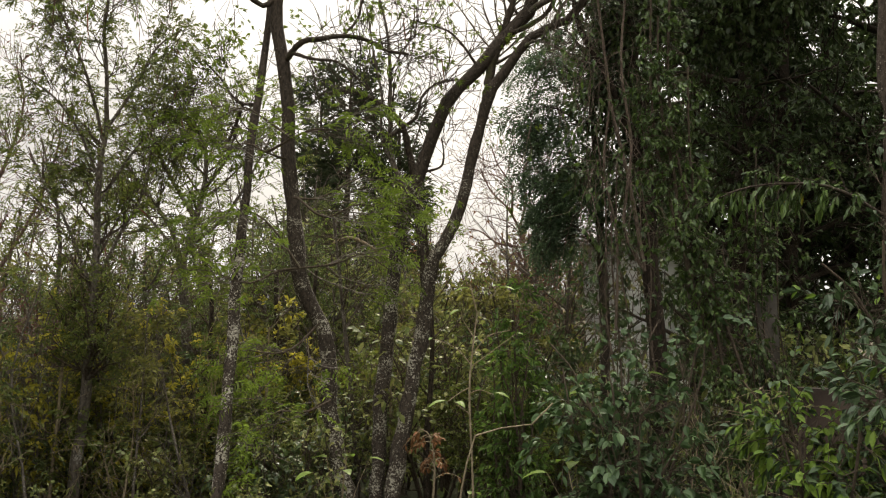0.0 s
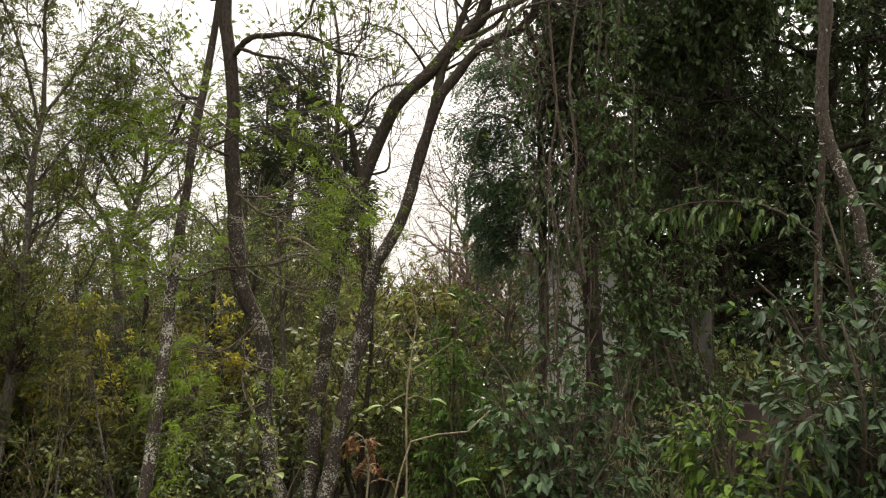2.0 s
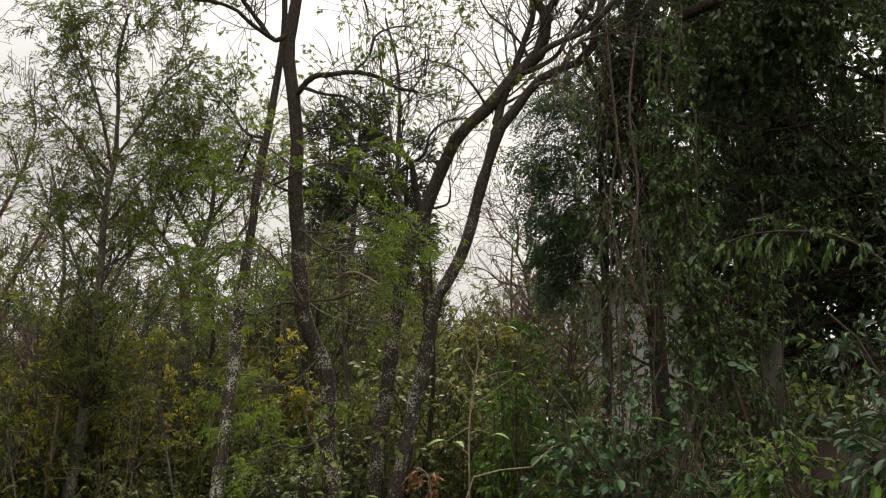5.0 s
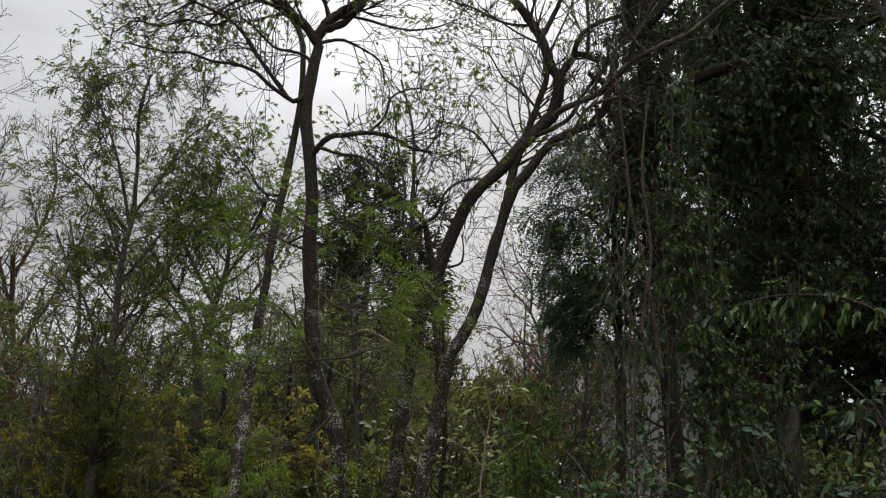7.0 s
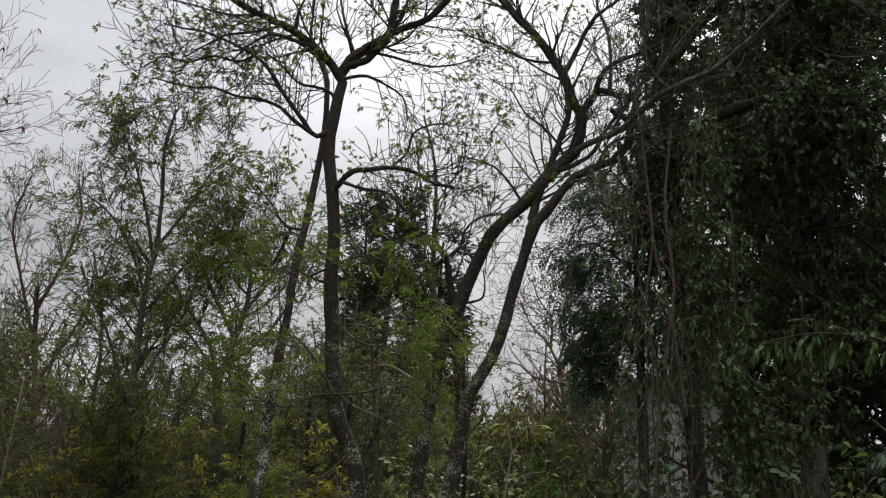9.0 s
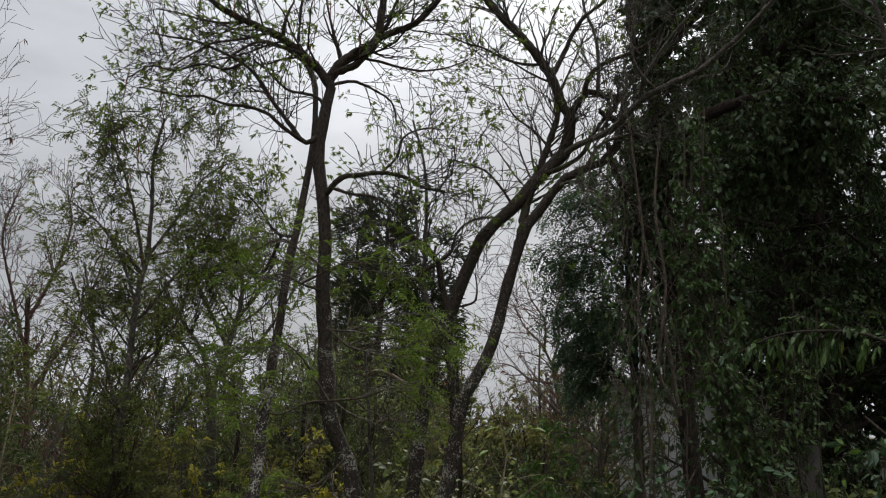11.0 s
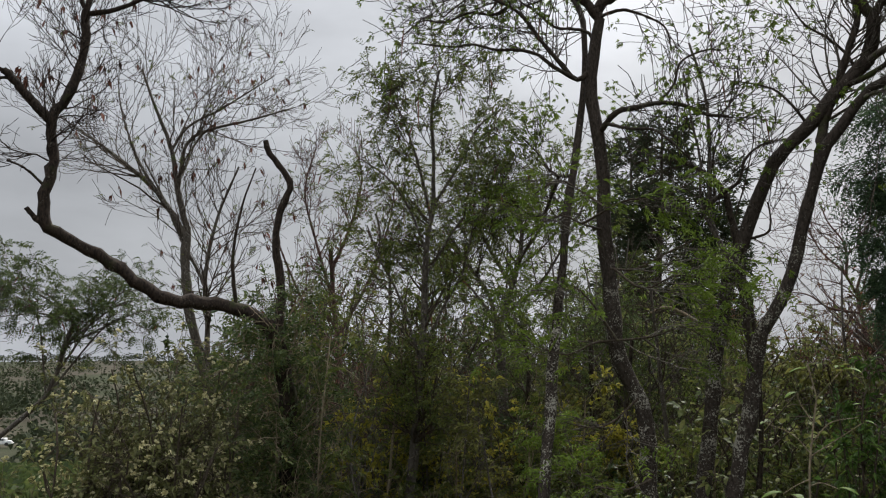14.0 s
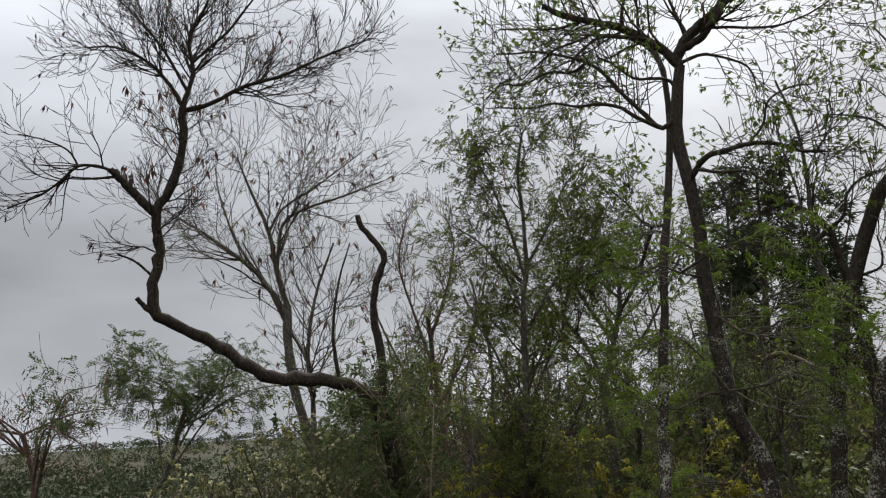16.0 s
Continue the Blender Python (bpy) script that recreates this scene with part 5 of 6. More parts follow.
# drooping spray on the sky side
dr = Tree("drooping_evergreen", "dark drooping evergreen with narrow leaves against the sky", (1.92, 11.34, -0.88), 73, BARK_DARK)
dr.limb([(2.02, 11.32, -0.88), (2.07, 11.31, 1.14), (2.07, 11.31, 2.62), (2.04, 11.32, 4.12), (2.01, 11.32, 5.19)], 0.08, 0.04, "trunk", to_ground=True)
for q in ([(2.05, 11.32, 4.27), (1.77, 11.36, 4.68), (1.48, 11.40, 4.85), (1.25, 11.43, 4.79)], [(2.03, 11.32, 3.82), (1.68, 11.38, 4.15), (1.38, 11.42, 4.24), (1.11, 11.45, 4.06)], [(2.06, 11.31, 3.14), (1.73, 11.37, 3.54), (1.47, 11.41, 3.63), (1.25, 11.43, 3.71)], [(2.07, 11.31, 2.62), (1.85, 11.35, 3.00), (1.64, 11.38, 3.09), (1.44, 11.41, 2.87)], [(2.08, 11.31, 2.25), (1.83, 11.35, 2.55), (1.62, 11.39, 2.56), (1.50, 11.40, 2.34)], [(2.03, 11.32, 4.81), (1.79, 11.36, 5.21), (1.61, 11.39, 5.30)], [(2.01, 11.02, 2.59), (2.23, 10.98, 3.02), (2.33, 10.95, 3.08)], [(2.01, 11.02, 3.61), (2.16, 10.99, 3.97), (2.31, 10.96, 4.11)], [(1.98, 11.02, 4.21), (2.12, 11.00, 4.64), (2.22, 10.98, 4.70)], [(2.01, 11.02, 2.88), (1.85, 11.05, 3.18), (1.74, 11.06, 3.26)]):
    dr.limb(q, 0.022, 0.006, sides=6)
tw = dr.shoots([dict(count=230, length=(0.3, 0.9), angle=0.9, lift=-0.4, thin=0.5, wobble=0.5, flat=0.2), dict(count=850, length=(0.12, 0.4), lift=-0.3, wobble=0.5, flat=0.2)], limbs=range(1, 11))
dr.leaves(tw, 3, "feather", (0.045, 0.075), 0.34, LEAF_TEAL, hang=0.3, loose=0.5, count=5, reach=(0.13, 0.24), start=0.4)

# further dark evergreens to the east
def dark_tree(seed, foot, top, lean, wide, leaves, size, shoots=1250, low=0.15):
    """A dense dark evergreen; foot and top in the world."""
    t = Tree("dark_evergreen", "dense dark broad-leaved evergreen with crowded boughs", foot, seed, BARK_DARK)
    foot, top = np.array(foot), np.array(top)
    mid = (foot + top) / 2 + lean
    t.limb([foot, foot * 0.65 + mid * 0.35, mid, mid * 0.4 + top * 0.6, top], 0.12, 0.05, "trunk", to_ground=True, wood=BARK_ROUGH)
    rg = t.rng
    for n in range(16):
        s = rg.uniform(low, 0.97)
        p = foot * (1 - s) + top * s
        az = rg.uniform(0, 6.28)
        w = np.array([np.cos(az), np.sin(az), rg.uniform(0.0, 0.7)]) * wide * rg.uniform(0.6, 1.1)
        t.limb([p, p + w * 0.5 + (0, 0, 0.15), p + w], 0.06, 0.02, sides=6)
    tw = t.shoots([dict(count=200, length=(0.5, 1.5), angle=0.9, lift=0.0, thin=0.4, wobble=0.5), dict(count=shoots, length=(0.25, 0.7), angle=0.9, lift=-0.2, wobble=0.6, points=2)])
    t.leaves(tw, leaves - 2, "simple", size, 0.5, LEAF_DARK, hang=0.3, loose=1.3)
    return t


dark_tree(81, (3.77, 11.92, -1.06), (4.17, 11.78, 10.89), (0.3, 0, 0), 1.6, 11, (0.07, 0.12), low=0.36)
dark_tree(82, (4.82, 12.07, -1.12), (5.28, 11.88, 11.10), (-0.2, 0, 0), 1.8, 11, (0.07, 0.12))
dark_tree(83, (6.15, 12.58, -1.27), (6.78, 12.25, 11.36), (0.2, 0, 0), 2.0, 11, (0.08, 0.13))
dark_tree(84, (6.54, 10.10, -0.48), (6.72, 9.98, 9.75), (0.2, 0, 0), 1.8, 10, (0.07, 0.12))
dark_tree(85, (4.62, 13.76, -1.50), (4.9, 13.7, 11.86), (0, 0, 0), 1.5, 10, (0.08, 0.13), low=0.3)

# pale spotted slender tree at the east
n1 = Tree("crooked_pale_tree", "slender crooked tree with pale spotted bark", (3.89, 6.44), 74, BARK_PALE)
n1.limb([(3.89, 6.44, 0.78), (3.88, 6.45, 1.21), (3.86, 6.47, 1.47), (3.81, 6.49, 1.73), (3.76, 6.52, 1.98), (3.71, 6.55, 2.18), (3.69, 6.56, 2.41), (3.64, 6.59, 2.61), (3.58, 6.62, 2.77), (3.53, 6.65, 2.96), (3.49, 6.67, 3.16), (3.48, 6.68, 3.36), (3.50, 6.67, 3.56), (3.51, 6.66, 3.76), (3.53, 6.65, 4.05), (3.53, 6.65, 4.21), (3.52, 6.66, 4.50), (3.49, 6.67, 4.88), (3.50, 6.67, 5.32)], 0.058, 0.046, "trunk", to_ground=True)
n1.limb([(3.55, 6.75, 4.73), (3.45, 6.81, 4.99), (3.39, 6.84, 5.40)], 0.03, 0.015)
n1.shoots([dict(count=12, length=(0.4, 1.0), thin=0.4), dict(count=40, length=(0.2, 0.5))], limbs=[1])

# ---- near shrubs and the undergrowth ----
def shrub(name, label, x, y, tall, wide, seed, leaf_mat, size, ratio=0.5, stems=9, mid=90, fine=420, per=8, kind="simple", wood=None, hang=0.3, lift=0.2, first=0.02, **more):
    """A many-stemmed shrub tall metres high."""
    t = Tree(name, label, (x, y), seed, wood or BARK_TWIG, "shrub", "undergrowth shrubs")
    rg = t.rng
    for n in range(stems):
        az = n * 2.4 + rg.uniform(-0.5, 0.5)
        out, up = wide * rg.uniform(0.25, 1.0), tall * rg.uniform(0.6, 1.0)
        o = np.array([np.cos(az), np.sin(az), 0])
        bend = rg.normal(size=(2, 3)) * wide * 0.13
        t.limb([t.foot + o * 0.05, t.foot + o * out * 0.35 + (0, 0, up * 0.5) + bend[0], t.foot + o * out * 0.75 + (0, 0, up * 0.85) + bend[1], t.foot + o * out + (0, 0, up)], first, first * 0.35, "stem", sides=5)
    tw = t.shoots([dict(count=mid, length=(0.25 * wide, 0.75 * wide), angle=0.9, lift=lift, thin=0.5, start=0.25, points=5, wobble=0.6), dict(count=fine, length=(0.15, 0.45), angle=0.8, lift=lift * 0.5, points=2, wobble=0.5)])
    t.leaves(tw, per, kind, size, ratio, leaf_mat, hang=hang, **more)
    return t, tw


# vine over the concrete post
pv = Tree("climbing_vine", "dark leafy vine hanging over the concrete post", spot(20.3, 9.6), 78, BARK_TWIG, "vine")
for n, side in enumerate((-0.18, 0.02, 0.2, -0.05)):
    px, py = spot(20.3 + side * 5, 9.62 - 0.03 * n)
    pv.limb([(px, py, -1.3), (px + 0.05, py, 0.4), (px - 0.06, py, 1.4), (px + 0.03, py, 2.6 + 0.2 * n)], 0.014, 0.006, "stem", to_ground=True, sides=6)
tw = pv.shoots([dict(count=150, length=(0.12, 0.45), angle=1.2, lift=-0.7, thin=0.4, wobble=0.8, start=0.3), dict(count=330, length=(0.08, 0.25), angle=1.0, lift=-0.4, wobble=0.8, points=3)])
pv.leaves(tw, 6, "oval", (0.04, 0.07), 0.52, LEAF_VINE, hang=0.5, loose=1.2)

near, tw = shrub("broad_leaved_shrub", "large shrub with broad glossy green leaves", *spot(30.5, 6.5), 3.5, 1.0, 91, LEAF_BROAD, (0.07, 0.12), 0.43, 12, 130, 470, 5, "broad", first=0.025, lift=0.1, start=0.55)
near.leaves(tw, 4, "broad", (0.06, 0.1), 0.5, LEAF_LIME, "young_foliage", "bright lime young leaves", keep=0.12)
near, tw = shrub("broad_leaved_shrub", "tall shrub with broad glossy green leaves", *spot(34.5, 6.8), 3.7, 1.15, 92, LEAF_BROAD, (0.07, 0.125), 0.42, 12, 130, 450, 5, "broad", first=0.025, lift=0.1, start=0.55)
near.leaves(tw, 4, "broad", (0.06, 0.1), 0.5, LEAF_LIME, "young_foliage", "bright lime young leaves", keep=0.05)
near, tw = shrub("broad_leaved_shrub", "spreading shrub with glossy green leaves", *spot(28.4, 6.2), 2.2, 0.5, 98, LEAF_BROAD, (0.07, 0.12), 0.42, 10, 110, 400, 5, "broad", lift=0.1, start=0.5)
near.leaves(tw, 4, "broad", (0.05, 0.09), 0.5, LEAF_LIME, "young_foliage", "bright lime young leaves", keep=0.2)
near, tw = shrub("lime_leaved_shrub", "shrub with bright lime green young leaves", *(2.29, 5.56, 0.70)[:2], 1.95, 0.5, 93, LEAF_LIME, (0.055, 0.09), 0.5, 10, 110, 400, 5, "broad", lift=-0.2, hang=0.7, start=0.4)
near.leaves(tw, 3, "broad", (0.06, 0.1), 0.5, LEAF_BROAD, "old_foliage", "dark older leaves")
near, tw = shrub("low_leafy_shrub", "rounded shrub with blue-green oval leaves", *spot(11.4, 7.5), 2.75, 0.72, 94, LEAF_BLUE, (0.065, 0.11), 0.62, 13, 150, 520, 4, "broad", lift=0.0, start=0.45)
near, tw = shrub("low_leafy_shrub", "rounded shrub with dark oval leaves", *spot(15.8, 8.8), 1.1, 0.6, 95, LEAF_DARK, (0.05, 0.09), 0.5, 12, 120, 500, 6, "simple", lift=0.0)
near, tw = shrub("elder_shrub", "bright green shrub with hanging pointed leaflets", *(0.73, 9.59, 0.09)[:2], 3.2, 0.45, 97, LEAF_ELDER, (0.06, 0.105), 0.42, 9, 90, 340, 8, hang=0.6, lift=0.0)
near.leaves(tw, 3, "simple", (0.08, 0.13), 0.3, LEAF_LIME, "young_foliage", "lime tips", keep=0.2)

dark_tree(86, (*spot(24, 16.5), -1.8), (*spot(24, 16.5), 9.5), (0.2, 0, 0), 2.4, 8, (0.12, 0.2), 800)
dark_tree(87, (*spot(30.5, 16.5), -1.8), (*spot(30.5, 16.5), 9.5), (-0.2, 0, 0), 2.4, 8, (0.12, 0.2), 800)
dark_tree(88, (*spot(37, 14), -1.6), (*spot(37, 14), 8.5), (-0.2, 0, 0), 2.2, 9, (0.1, 0.18), 900)
dark_tree(89, (*spot(19, 17), -1.8), (*spot(19, 17), 9.0), (0, 0, 0), 1.7, 10, (0.12, 0.2), 900)

dark_tree(90, (*spot(21.5, 19.5), -2), (*spot(21.5, 19.5), 10.5), (0.2, 0, 0), 2.6, 8, (0.18, 0.3), 800)
dark_tree(91, (*spot(27.5, 19.5), -2), (*spot(27.5, 19.5), 10.5), (0.2, 0, 0), 2.6, 8, (0.18, 0.3), 800)
dark_tree(92, (*spot(34, 18.5), -2), (*spot(34, 18.5), 10.5), (0.2, 0, 0), 2.6, 8, (0.18, 0.3), 800)

dark_tree(93, (3.75, 13.29, -1.36), (3.95, 13.25, 11.50), (0.1, 0, 0), 1.5, 10, (0.09, 0.15), 1000, low=0.4)

# drooping spray with one yellow leaf in front of the evergreens
ov = Tree("overhanging_branch_tree", "evergreen whose low branch hangs with pale green leaves", (3.96, 8.08, -0.24), 77, BARK_DARK)
ov.limb([(4.06, 8.03, -0.23), (4.10, 8.01, 1.20), (4.11, 8.01, 2.24), (4.18, 7.97, 3.30), (4.23, 7.95, 5.18)], 0.045, 0.03, "trunk", to_ground=True)
ov.limb([(3.90, 7.67, 2.32), (3.59, 7.82, 2.58), (3.24, 7.97, 2.66), (2.82, 8.12, 2.64), (2.45, 8.24, 2.47)], 0.02, 0.006, "branch", sides=6)
tw = ov.shoots([dict(count=40, length=(0.15, 0.4), angle=0.9, lift=-0.5)], limbs=[1], label="thin drooping twigs")
ov.leaves(tw, 8, "broad", (0.07, 0.11), 0.42, LEAF_VINE, "foliage", "pale green hanging leaves", hang=0.9)
ov.leaves(tw, 1, "broad", (0.1, 0.13), 0.4, LEAF_YELLOW, "yellow_leaf", "a few yellow leaves", hang=1.2, keep=0.08)


KINDS = (("leafy_shrub", "dense green undergrowth shrub", LEAF_SHRUB, (0.07, 0.12), 0.45, 4, "oval", {}),
         ("olive_shrub", "olive green undergrowth shrub with thin stems", LEAF_OLIVE, (0.06, 0.11), 0.4, 6, "simple", {}),
         ("dark_shrub", "dark green undergrowth shrub", LEAF_DARK, (0.07, 0.12), 0.46, 5, "oval", {}),
         ("feathery_shrub", "feathery leaved undergrowth shrub", LEAF_FERN, (0.055, 0.085), 0.42, 3, "feather", dict(count=3, reach=(0.1, 0.2))),
         ("thin_stemmed_shrub", "thin stemmed shrub with sparse leaves", LEAF_SHRUB, (0.05, 0.09), 0.4, 4, "simple", {}))
made = []
for k, (name, label, mat, size, ratio, per, kind, more) in enumerate(KINDS):
    t, _ = shrub(name, label, *spot(-40 + k * 9, 13.5), 2.4, 0.95, 200 + k, mat, size, ratio, 8, 80, 300, per, kind, **more)
    made.append(t.ob)
light = []
for k, (name, label, mat) in enumerate((("leafy_shrub", "green shrub on the slope", LEAF_SHRUB), ("dark_shrub", "dark green shrub on the slope", LEAF_DARK), ("olive_shrub", "olive green shrub on the slope", LEAF_OLIVE))):
    t, _ = shrub(name, label, *spot(-30 + k * 9, 16.5), 2.4, 0.95, 220 + k, mat, (0.05, 0.09), 0.5, 6, 50, 200, 11, "simple")
    light.append(t.ob)
urng = np.random.default_rng(77)
# scrub on the slope towards the valley
for k in range(18):
    pan, dd = urng.uniform(-41, -32), 16 + 26 * urng.random()
    x, y = spot(pan, dd)
    s = urng.uniform(0.4, 0.65) * (0.8 + dd / 90)
    if abs(pan + 45.5) > 3.5:
        copy_thing(light[urng.choice(3)], pose(x, y, float(height(x, y)) - 0.1, rz=urng.uniform(0, 360)) @ Matrix.Diagonal((s * 1.5, s * 1.5, s, 1)))
ROWS = ((8.9, -31, -1, 3.3, 0.55), (9.7, -29, -7, 3.4, 0.7), (11.2, -47, 24, 4.2, 0.95), (12.8, -36, 20, 4.3, 1.15), (15.5, -34, 18, 6.0, 1.5), (19.0, -32, 8, 6.5, 1.9), (23.0, 0, 9, 3.0, 2.3), (10.3, 22, 37, 3.4, 0.95))
for dist, lo, hi, step, size in ROWS:
    for pan in np.arange(lo, hi, step):
        pan, dd = pan + urng.uniform(-1.2, 1.2), dist + urng.uniform(-0.7, 0.7)
        x, y = spot(pan, dd)
        s = size * urng.uniform(0.8, 1.2)
        if 7.5 < pan < 16.5:
            s = (0.85 if dist > 10.5 else 0.7) if dist < 17 else 0
        if s == 0 or (dist < 10 and (-9.5 < pan < -1 or min(abs(pan - q) for q in (-23.2, -14.7)) < 2.3)):
            continue
        if pan < -33:
            s *= 0.7
        copy_thing(light[urng.choice(3)] if dist > 12 else made[urng.choice(5, p=(0.42, 0.12, 0.16, 0.18, 0.12))], pose(x, y, float(height(x, y)) - 0.05, rz=urng.uniform(0, 360)) @ Matrix.Diagonal((s * 1.05, s * 1.05, s, 1)))

for k, (pan, dist, tall) in enumerate(((-26, 10.6, 3.1), (-24.6, 10.9, 3.4), (-21.6, 10.8, 3.3), (-19.6, 11.2, 3.2), (-16.8, 11.4, 3.2), (-12.0, 11.6, 3.2), (-9.8, 11.8, 3.0))):
    y, tw = shrub("yellow_leaved_shrub", "thin shrub with yellowing leaves", *spot(pan, dist), tall, 0.6, 300 + k, LEAF_YELLOW, (0.07, 0.12), 0.42, 8, 60, 260, 8, wood=BARK_GREY, keep=0.55, start=0.55)
    y.leaves(tw, 3, "simple", (0.06, 0.1), 0.42, LEAF_OLIVE, "green_foliage", "olive leaves")

# tangles of thin pale stems
for k, (pan, dist, tall) in enumerate(((-31, 9.8, 2.9), (-28.5, 9.6, 2.6), (-22, 10.4, 2.4), (-15.5, 11.3, 2.6), (-10.5, 11.2, 2.2), (12.5, 12, 2.4), (10.2, 13, 2.8), (17.8, 8.4, 2.2))):
    y, tw = shrub("tangled_stems", "tangle of thin pale dry stems with few leaves", *spot(pan, dist), tall, 0.8, 330 + k, LEAF_SHRUB, (0.05, 0.08), 0.42, 7, 50, 120, 5, wood=BARK_LIGHT, lift=-0.3, first=0.009, keep=0.9)

# thin straight and slanting saplings in the undergrowth
for k in range(26):
    pan, dist, tall = -30.5 + k * 1.05 + urng.uniform(-0.4, 0.4), urng.uniform(9.4, 12.2), urng.uniform(2.2, 4.2)
    if min(abs(pan - q) for q in (-23.2, -14.7, -8.3, -5.2)) < 0.7:
        continue
    t = Tree("thin_sapling", "thin grey sapling with few small leaves", spot(pan, dist), 500 + k, BARK_LIGHT if k % 4 == 1 else BARK_GREY, group="understorey saplings")
    lean = urng.normal(size=3) * (0.35, 0.25, 0)
    bend = urng.normal(size=3) * (0.1, 0.1, 0)
    t.limb([t.foot, t.foot + (0, 0, tall * 0.35) + lean * 0.3 + bend, t.foot + (0, 0, tall * 0.7) + lean * 0.7 - bend, t.foot + (0, 0, tall) + lean], urng.uniform(0.012, 0.028), 0.007, "stem", sides=6)
    tw = t.shoots([dict(count=12, length=(0.3, 0.9), angle=0.7, lift=0.4, thin=0.5, start=0.35, wobble=0.4), dict(count=45, length=(0.15, 0.4), thin=0.7, wobble=0.4)])
    t.leaves(tw, 3, "feather" if k % 3 else "simple", (0.05, 0.09), 0.4, LEAF_FERN if k % 2 else LEAF_OLIVE, count=4, reach=(0.1, 0.2), keep=0.5)

# dead branch with a bunch of brown leaves, and low big-leaved herbs
db = Tree("dead_branch", "dead branch with a bunch of dry brown leaves", (-0.18, 9.00, -0.38), 79, BARK_LIGHT, "branch")
db.limb([(-0.18, 9.00, -0.38), (-0.15, 9.00, -0.04), (-0.18, 9.00, 0.28), (-0.28, 9.00, 0.37)], 0.014, 0.006, "stem", sides=6)
tw = db.shoots([dict(count=24, length=(0.15, 0.4), angle=0.9, lift=-0.8, start=0.3)], label="thin dead twigs")
db.leaves(tw, 7, "broad", (0.04, 0.08), 0.5, LEAF_BROWN, "dead_foliage", "dry brown curled leaves", hang=0.8, loose=1.4)
for k, (pan, dist, tall) in enumerate(((-7.2, 9.2, 1.5), (0.3, 8.6, 1.1), (11.0, 9.0, 2.3), (8.5, 7.9, 1.6))):
    t = Tree("big_leaved_herb", "low herb with a few big pale green leaves", spot(pan, dist), 350 + k, BARK_LIGHT, "plant")
    tips = []
    for n in range(5):
        az = n * 1.3 + k
        o = np.array([np.cos(az), np.sin(az), 0]) * t.rng.uniform(0.12, 0.35)
        t.limb([t.foot, t.foot + o * 0.4 + (0, 0, tall * 0.6), t.foot + o + (0, 0, tall * t.rng.uniform(0.85, 1.0))], 0.008, 0.004, "stalk", sides=5)
        tips.append(t.limbs[-1][0][-1])
        ln = float(t.rng.uniform(0.16, 0.26))
        big_leaf("leaf", tips[-1] - t.foot, o * 3 + (0, 0, 0.1), ln, ln * 0.55, LEAF_LIME, t.ob, "big pale leaf")

# cream-flowered shrub on the slope
for k, (top, wide) in enumerate((((-6.21, 7.58, 1.66), 0.95), ((-5.82, 8.13, 1.41), 0.85), ((-6.41, 6.88, 1.11), 0.8), ((-5.56, 7.20, 1.03), 0.9))):
    tall = top[2] - float(height(top[0], top[1]))
    y, tw = shrub("flowering_shrub", "rounded shrub covered in small cream blossom", top[0], top[1], tall * 1.2, wide, 310 + k, LEAF_PALE, (0.05, 0.09), 0.42, 16, 130, 520, 7)
    y.leaves(tw, 4, "fingers", (0.026, 0.046), 0.75, FLOWER, "blossom", "clusters of cream blossom", start=0.75, reach=(0.01, 0.04), hang=-0.2, keep=0.42)

# sapling with a few big pale leaves
sp1 = Tree("big_leaved_sapling", "thin sapling with a few big pale leaves", (0.21, 8.03), 75, BARK_LIGHT)
sp1.limb([(0.21, 8.03, -0.11), (0.21, 8.03, 0.30), (0.20, 8.03, 0.60), (0.21, 8.03, 0.86), (0.22, 8.03, 1.07), (0.26, 8.03, 1.30), (0.30, 8.03, 1.53), (0.23, 8.03, 1.70), (0.24, 8.03, 1.82)], 0.014, 0.007, "stem", to_ground=True, sides=6)
for q in ([(0.22, 8.03, 1.07), (0.09, 8.03, 1.23), (-0.12, 8.03, 1.32)],
        [(0.22, 8.03, 1.05), (0.41, 8.02, 1.18), (0.64, 8.01, 1.34)],
        [(0.30, 8.03, 1.53), (0.39, 8.02, 1.64), (0.51, 8.02, 1.77)],
        [(0.27, 8.03, 1.32), (0.17, 8.03, 1.48), (0.15, 8.03, 1.57)],
        [(0.21, 8.03, 0.86), (0.10, 8.03, 0.81), (-0.00, 8.03, 0.74)],
        [(0.21, 8.03, 0.81), (0.30, 8.03, 0.84), (0.42, 8.02, 0.80)],
        [(0.24, 8.03, 1.17), (0.39, 8.02, 1.33), (0.60, 8.01, 1.38)],
        [(0.21, 8.03, 0.63), (0.13, 8.03, 0.68), (0.07, 8.03, 0.73)]):
    sp1.limb(q, 0.006, 0.003, "branch", sides=5)
for q, way, ln in (((0.23, 8.01, 1.78), (-1, -0.4, 0.1), 0.15), ((0.51, 8.00, 1.77), (0.8, -0.6, 0.2), 0.17), ((0.15, 8.01, 1.58), (-0.8, -0.7, 0.0), 0.14), ((-0.12, 8.01, 1.33), (-0.4, -0.9, 0.1), 0.08), ((-0.00, 8.01, 0.75), (-1, -0.5, 0.15), 0.2), ((0.07, 8.01, 0.74), (0.6, -0.9, 0.1), 0.16), ((0.42, 8.00, 0.81), (0.9, -0.5, 0.1), 0.17), ((0.64, 7.99, 1.35), (0.7, -0.7, 0.2), 0.1), ((0.51, 8.00, 1.79), (-0.5, -0.8, 0.3), 0.13)):
    big_leaf("leaf", np.array(q) - sp1.foot, way, ln, ln * 0.5, LEAF_LIME, sp1.ob, "big pale lime leaf")
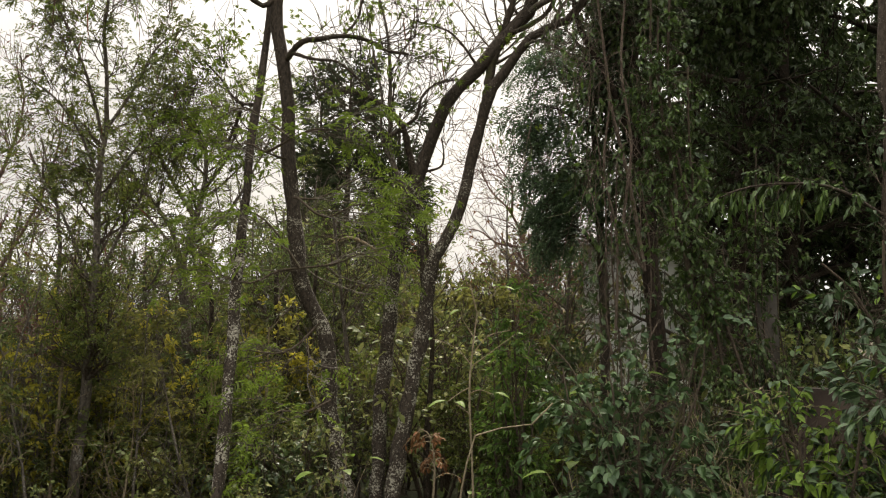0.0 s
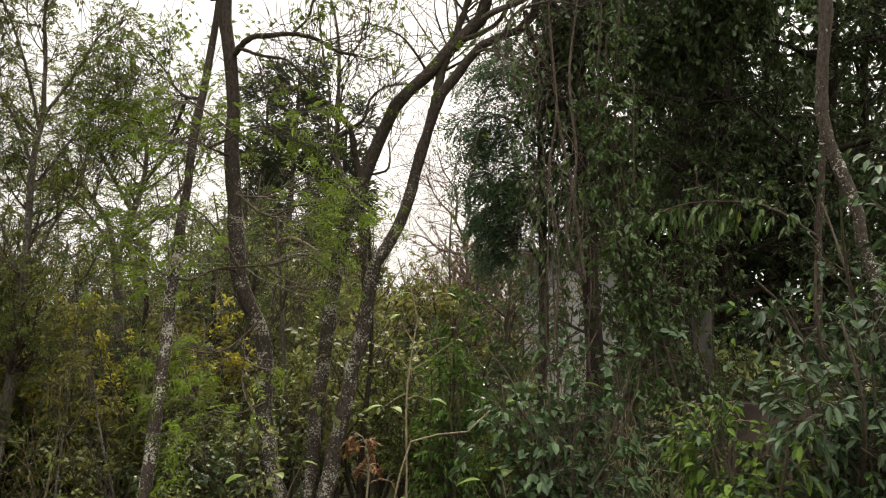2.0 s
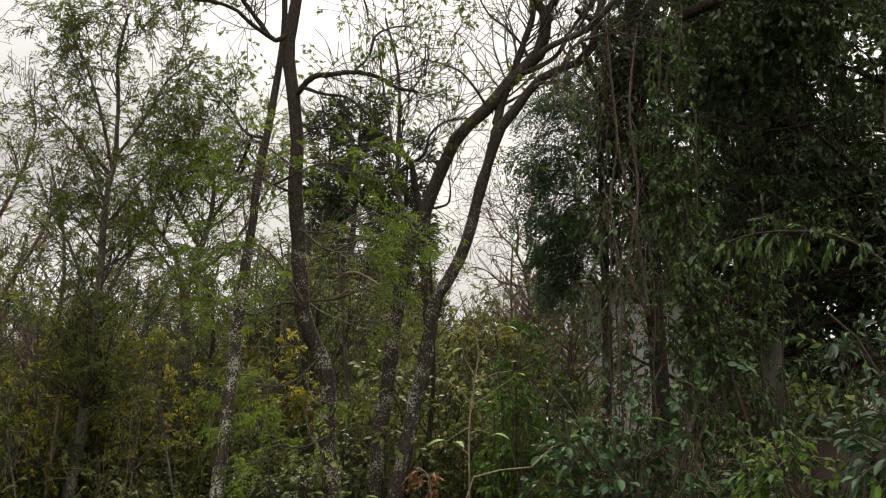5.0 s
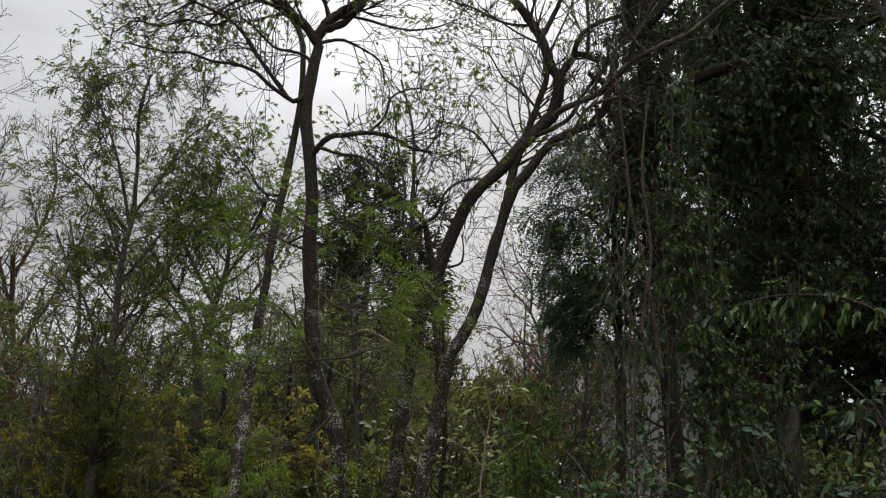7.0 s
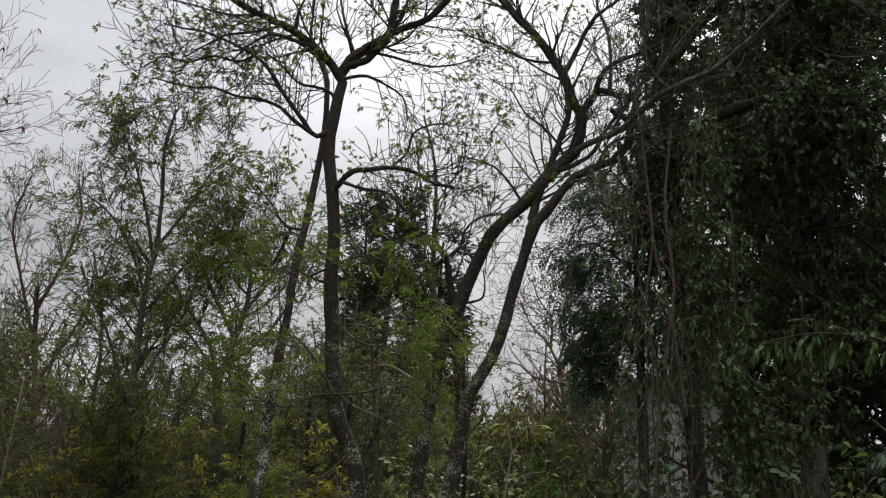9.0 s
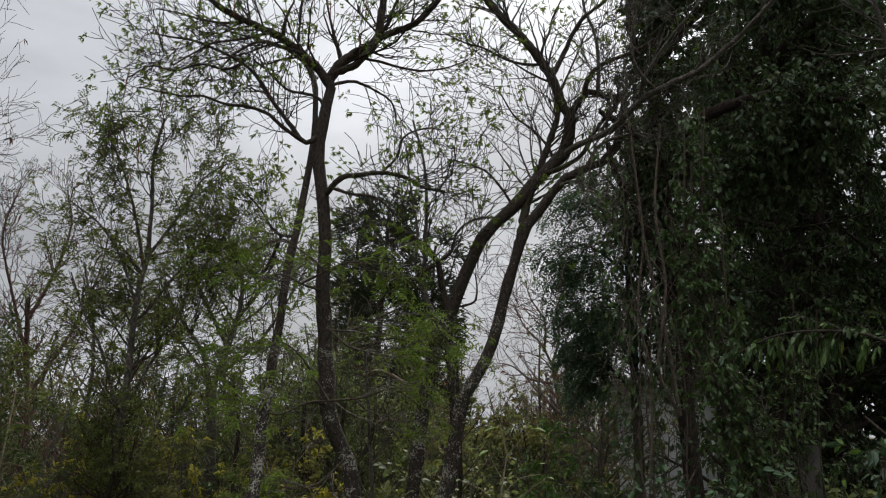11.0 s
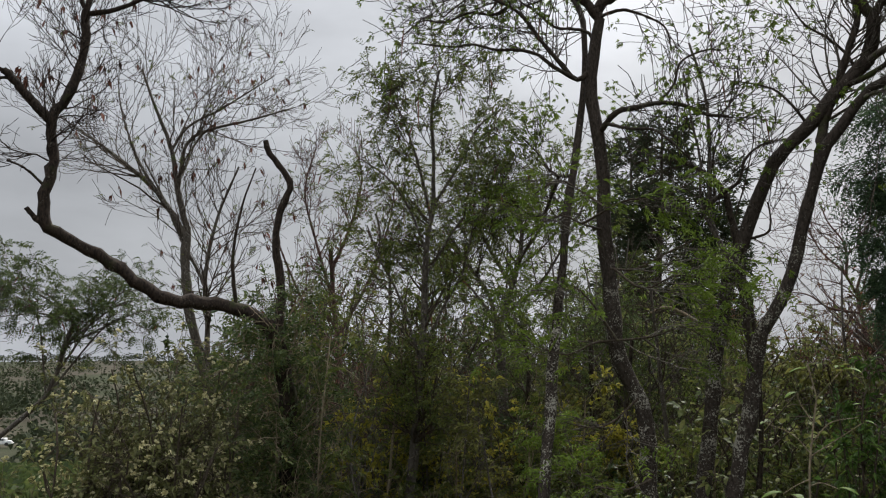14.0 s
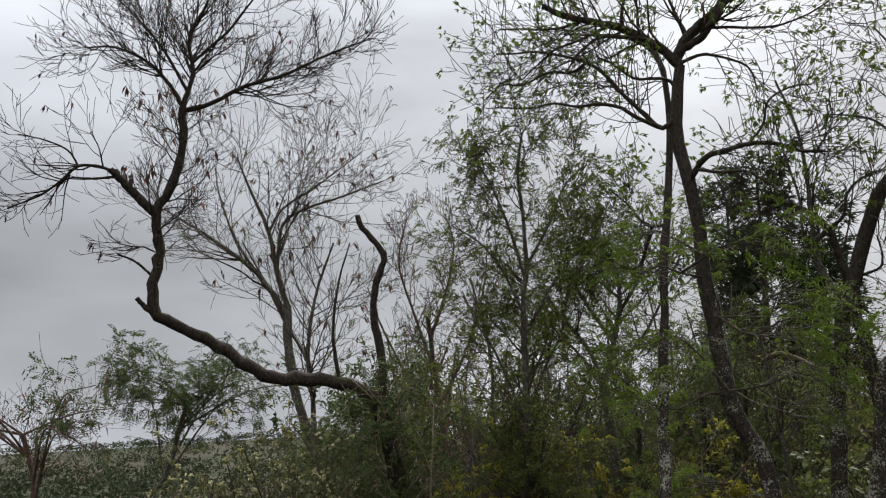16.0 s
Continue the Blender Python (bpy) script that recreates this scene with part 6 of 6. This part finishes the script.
# dry bent stem
ds = Tree("dry_stem", "pale dry bent stem over the undergrowth", (0.07, 6.50, 0.10), 76, BARK_LIGHT, "plant")
ds.limb([(0.07, 6.50, 0.10), (0.13, 6.50, 0.45), (0.24, 6.50, 0.70), (0.45, 6.48, 0.70), (0.63, 6.47, 0.73), (0.73, 6.46, 0.82), (0.78, 6.45, 0.88)], 0.01, 0.006, "stem", to_ground=True, sides=6)


# ---- the white building behind the evergreens, and a concrete post ----
def box(bm, at, size, bevel=0.0):
    made = bmesh.ops.create_cube(bm, size=1, matrix=Matrix.Translation(at) @ Matrix.Diagonal((*size, 1)))
    if bevel:
        edges = list({e for v in made["verts"] for e in v.link_edges})
        bmesh.ops.bevel(bm, geom=edges, offset=bevel, segments=2, affect="EDGES")


def solid(name, boxes, material, parent, label="", bevel=0.0):
    bm = bmesh.new()
    for at, size in boxes:
        box(bm, at, size, bevel)
    me = bpy.data.meshes.new(name)
    bm.to_mesh(me)
    bm.free()
    me.materials.append(material)
    return part(name, me, parent, label)


hx, hy = spot(13.2, 18)
house = thing("white_building", (hx, hy, float(height(hx, hy)) - 0.1), "white panelled building behind the trees", "building")
house.rotation_euler = (0, 0, radians(-14))
for k in range(6):
    solid("wall_panel", [((-0.9 + k * 0.75, 0, 2.3), (0.735, 0.12, 4.6))], WHITE_PAINT, house, bevel=0.01)
solid("wall", [((0.98, 1.6, 2.25), (4.4, 3.0, 4.5))], WHITE_PAINT, house)
solid("roof", [((0.98, 1.5, 4.68), (4.9, 3.8, 0.14))], ROOF_GREY, house, bevel=0.02)
px, py = spot(20.3, 9.9)
post = thing("concrete_post", (px, py, float(height(px, py)) - 0.1), "stained grey concrete post among the leaves", "post")
post.rotation_euler = (0, 0, radians(-18))
solid("shaft", [((0, 0, 1.55), (0.22, 0.22, 3.1))], CONCRETE, post, bevel=0.02)


# dark brown wall behind the broad-leaved shrubs
ax, ay = spot(21.6, 9.9)
bx, by = spot(36, 9.2)
run = math.hypot(bx - ax, by - ay)
wall = thing("wall_east", ((ax + bx) / 2, (ay + by) / 2, float(height((ax + bx) / 2, (ay + by) / 2)) - 0.3), "dark brown stained garden wall behind the shrubs", "wall")
wall.rotation_euler = (0, 0, math.atan2(by - ay, bx - ax))
tagged(wall, kind="structure")
solid("wall_body", [((0, 0, 1.15), (run, 0.16, 2.3))], BRICK_DARK, wall, bevel=0.01)


# small white car far down in the valley
def far_car(pan, dist, turn):
    x, y = spot(pan, dist)
    car = thing("car", (x, y, float(height(x, y)) + 0.35), "small white car parked far down the valley", "car")
    car.rotation_euler = (0, 0, radians(turn))
    solid("body", [((0, 0, 0.62), (4.1, 1.7, 0.62))], WHITE_PAINT, car, bevel=0.12)
    solid("cabin", [((-0.2, 0, 1.15), (2.2, 1.5, 0.55))], WHITE_PAINT, car, bevel=0.15)
    for side in (-1, 1):
        solid("side_window", [((-0.2, side * 0.752, 1.17), (1.7, 0.02, 0.3))], GLASS_DARK, car)
        for end in (-1.25, 1.25):
            bm = bmesh.new()
            bmesh.ops.create_cone(bm, cap_ends=True, segments=16, radius1=0.32, radius2=0.32, depth=0.2, matrix=Matrix.Translation((end, side * 0.78, 0.32)) @ Matrix.Rotation(radians(90), 4, "X"))
            me = bpy.data.meshes.new("wheel")
            bm.to_mesh(me)
            bm.free()
            me.materials.append(TYRE)
            part("wheel", me, car)


far_car(-46.7, 185, 25)
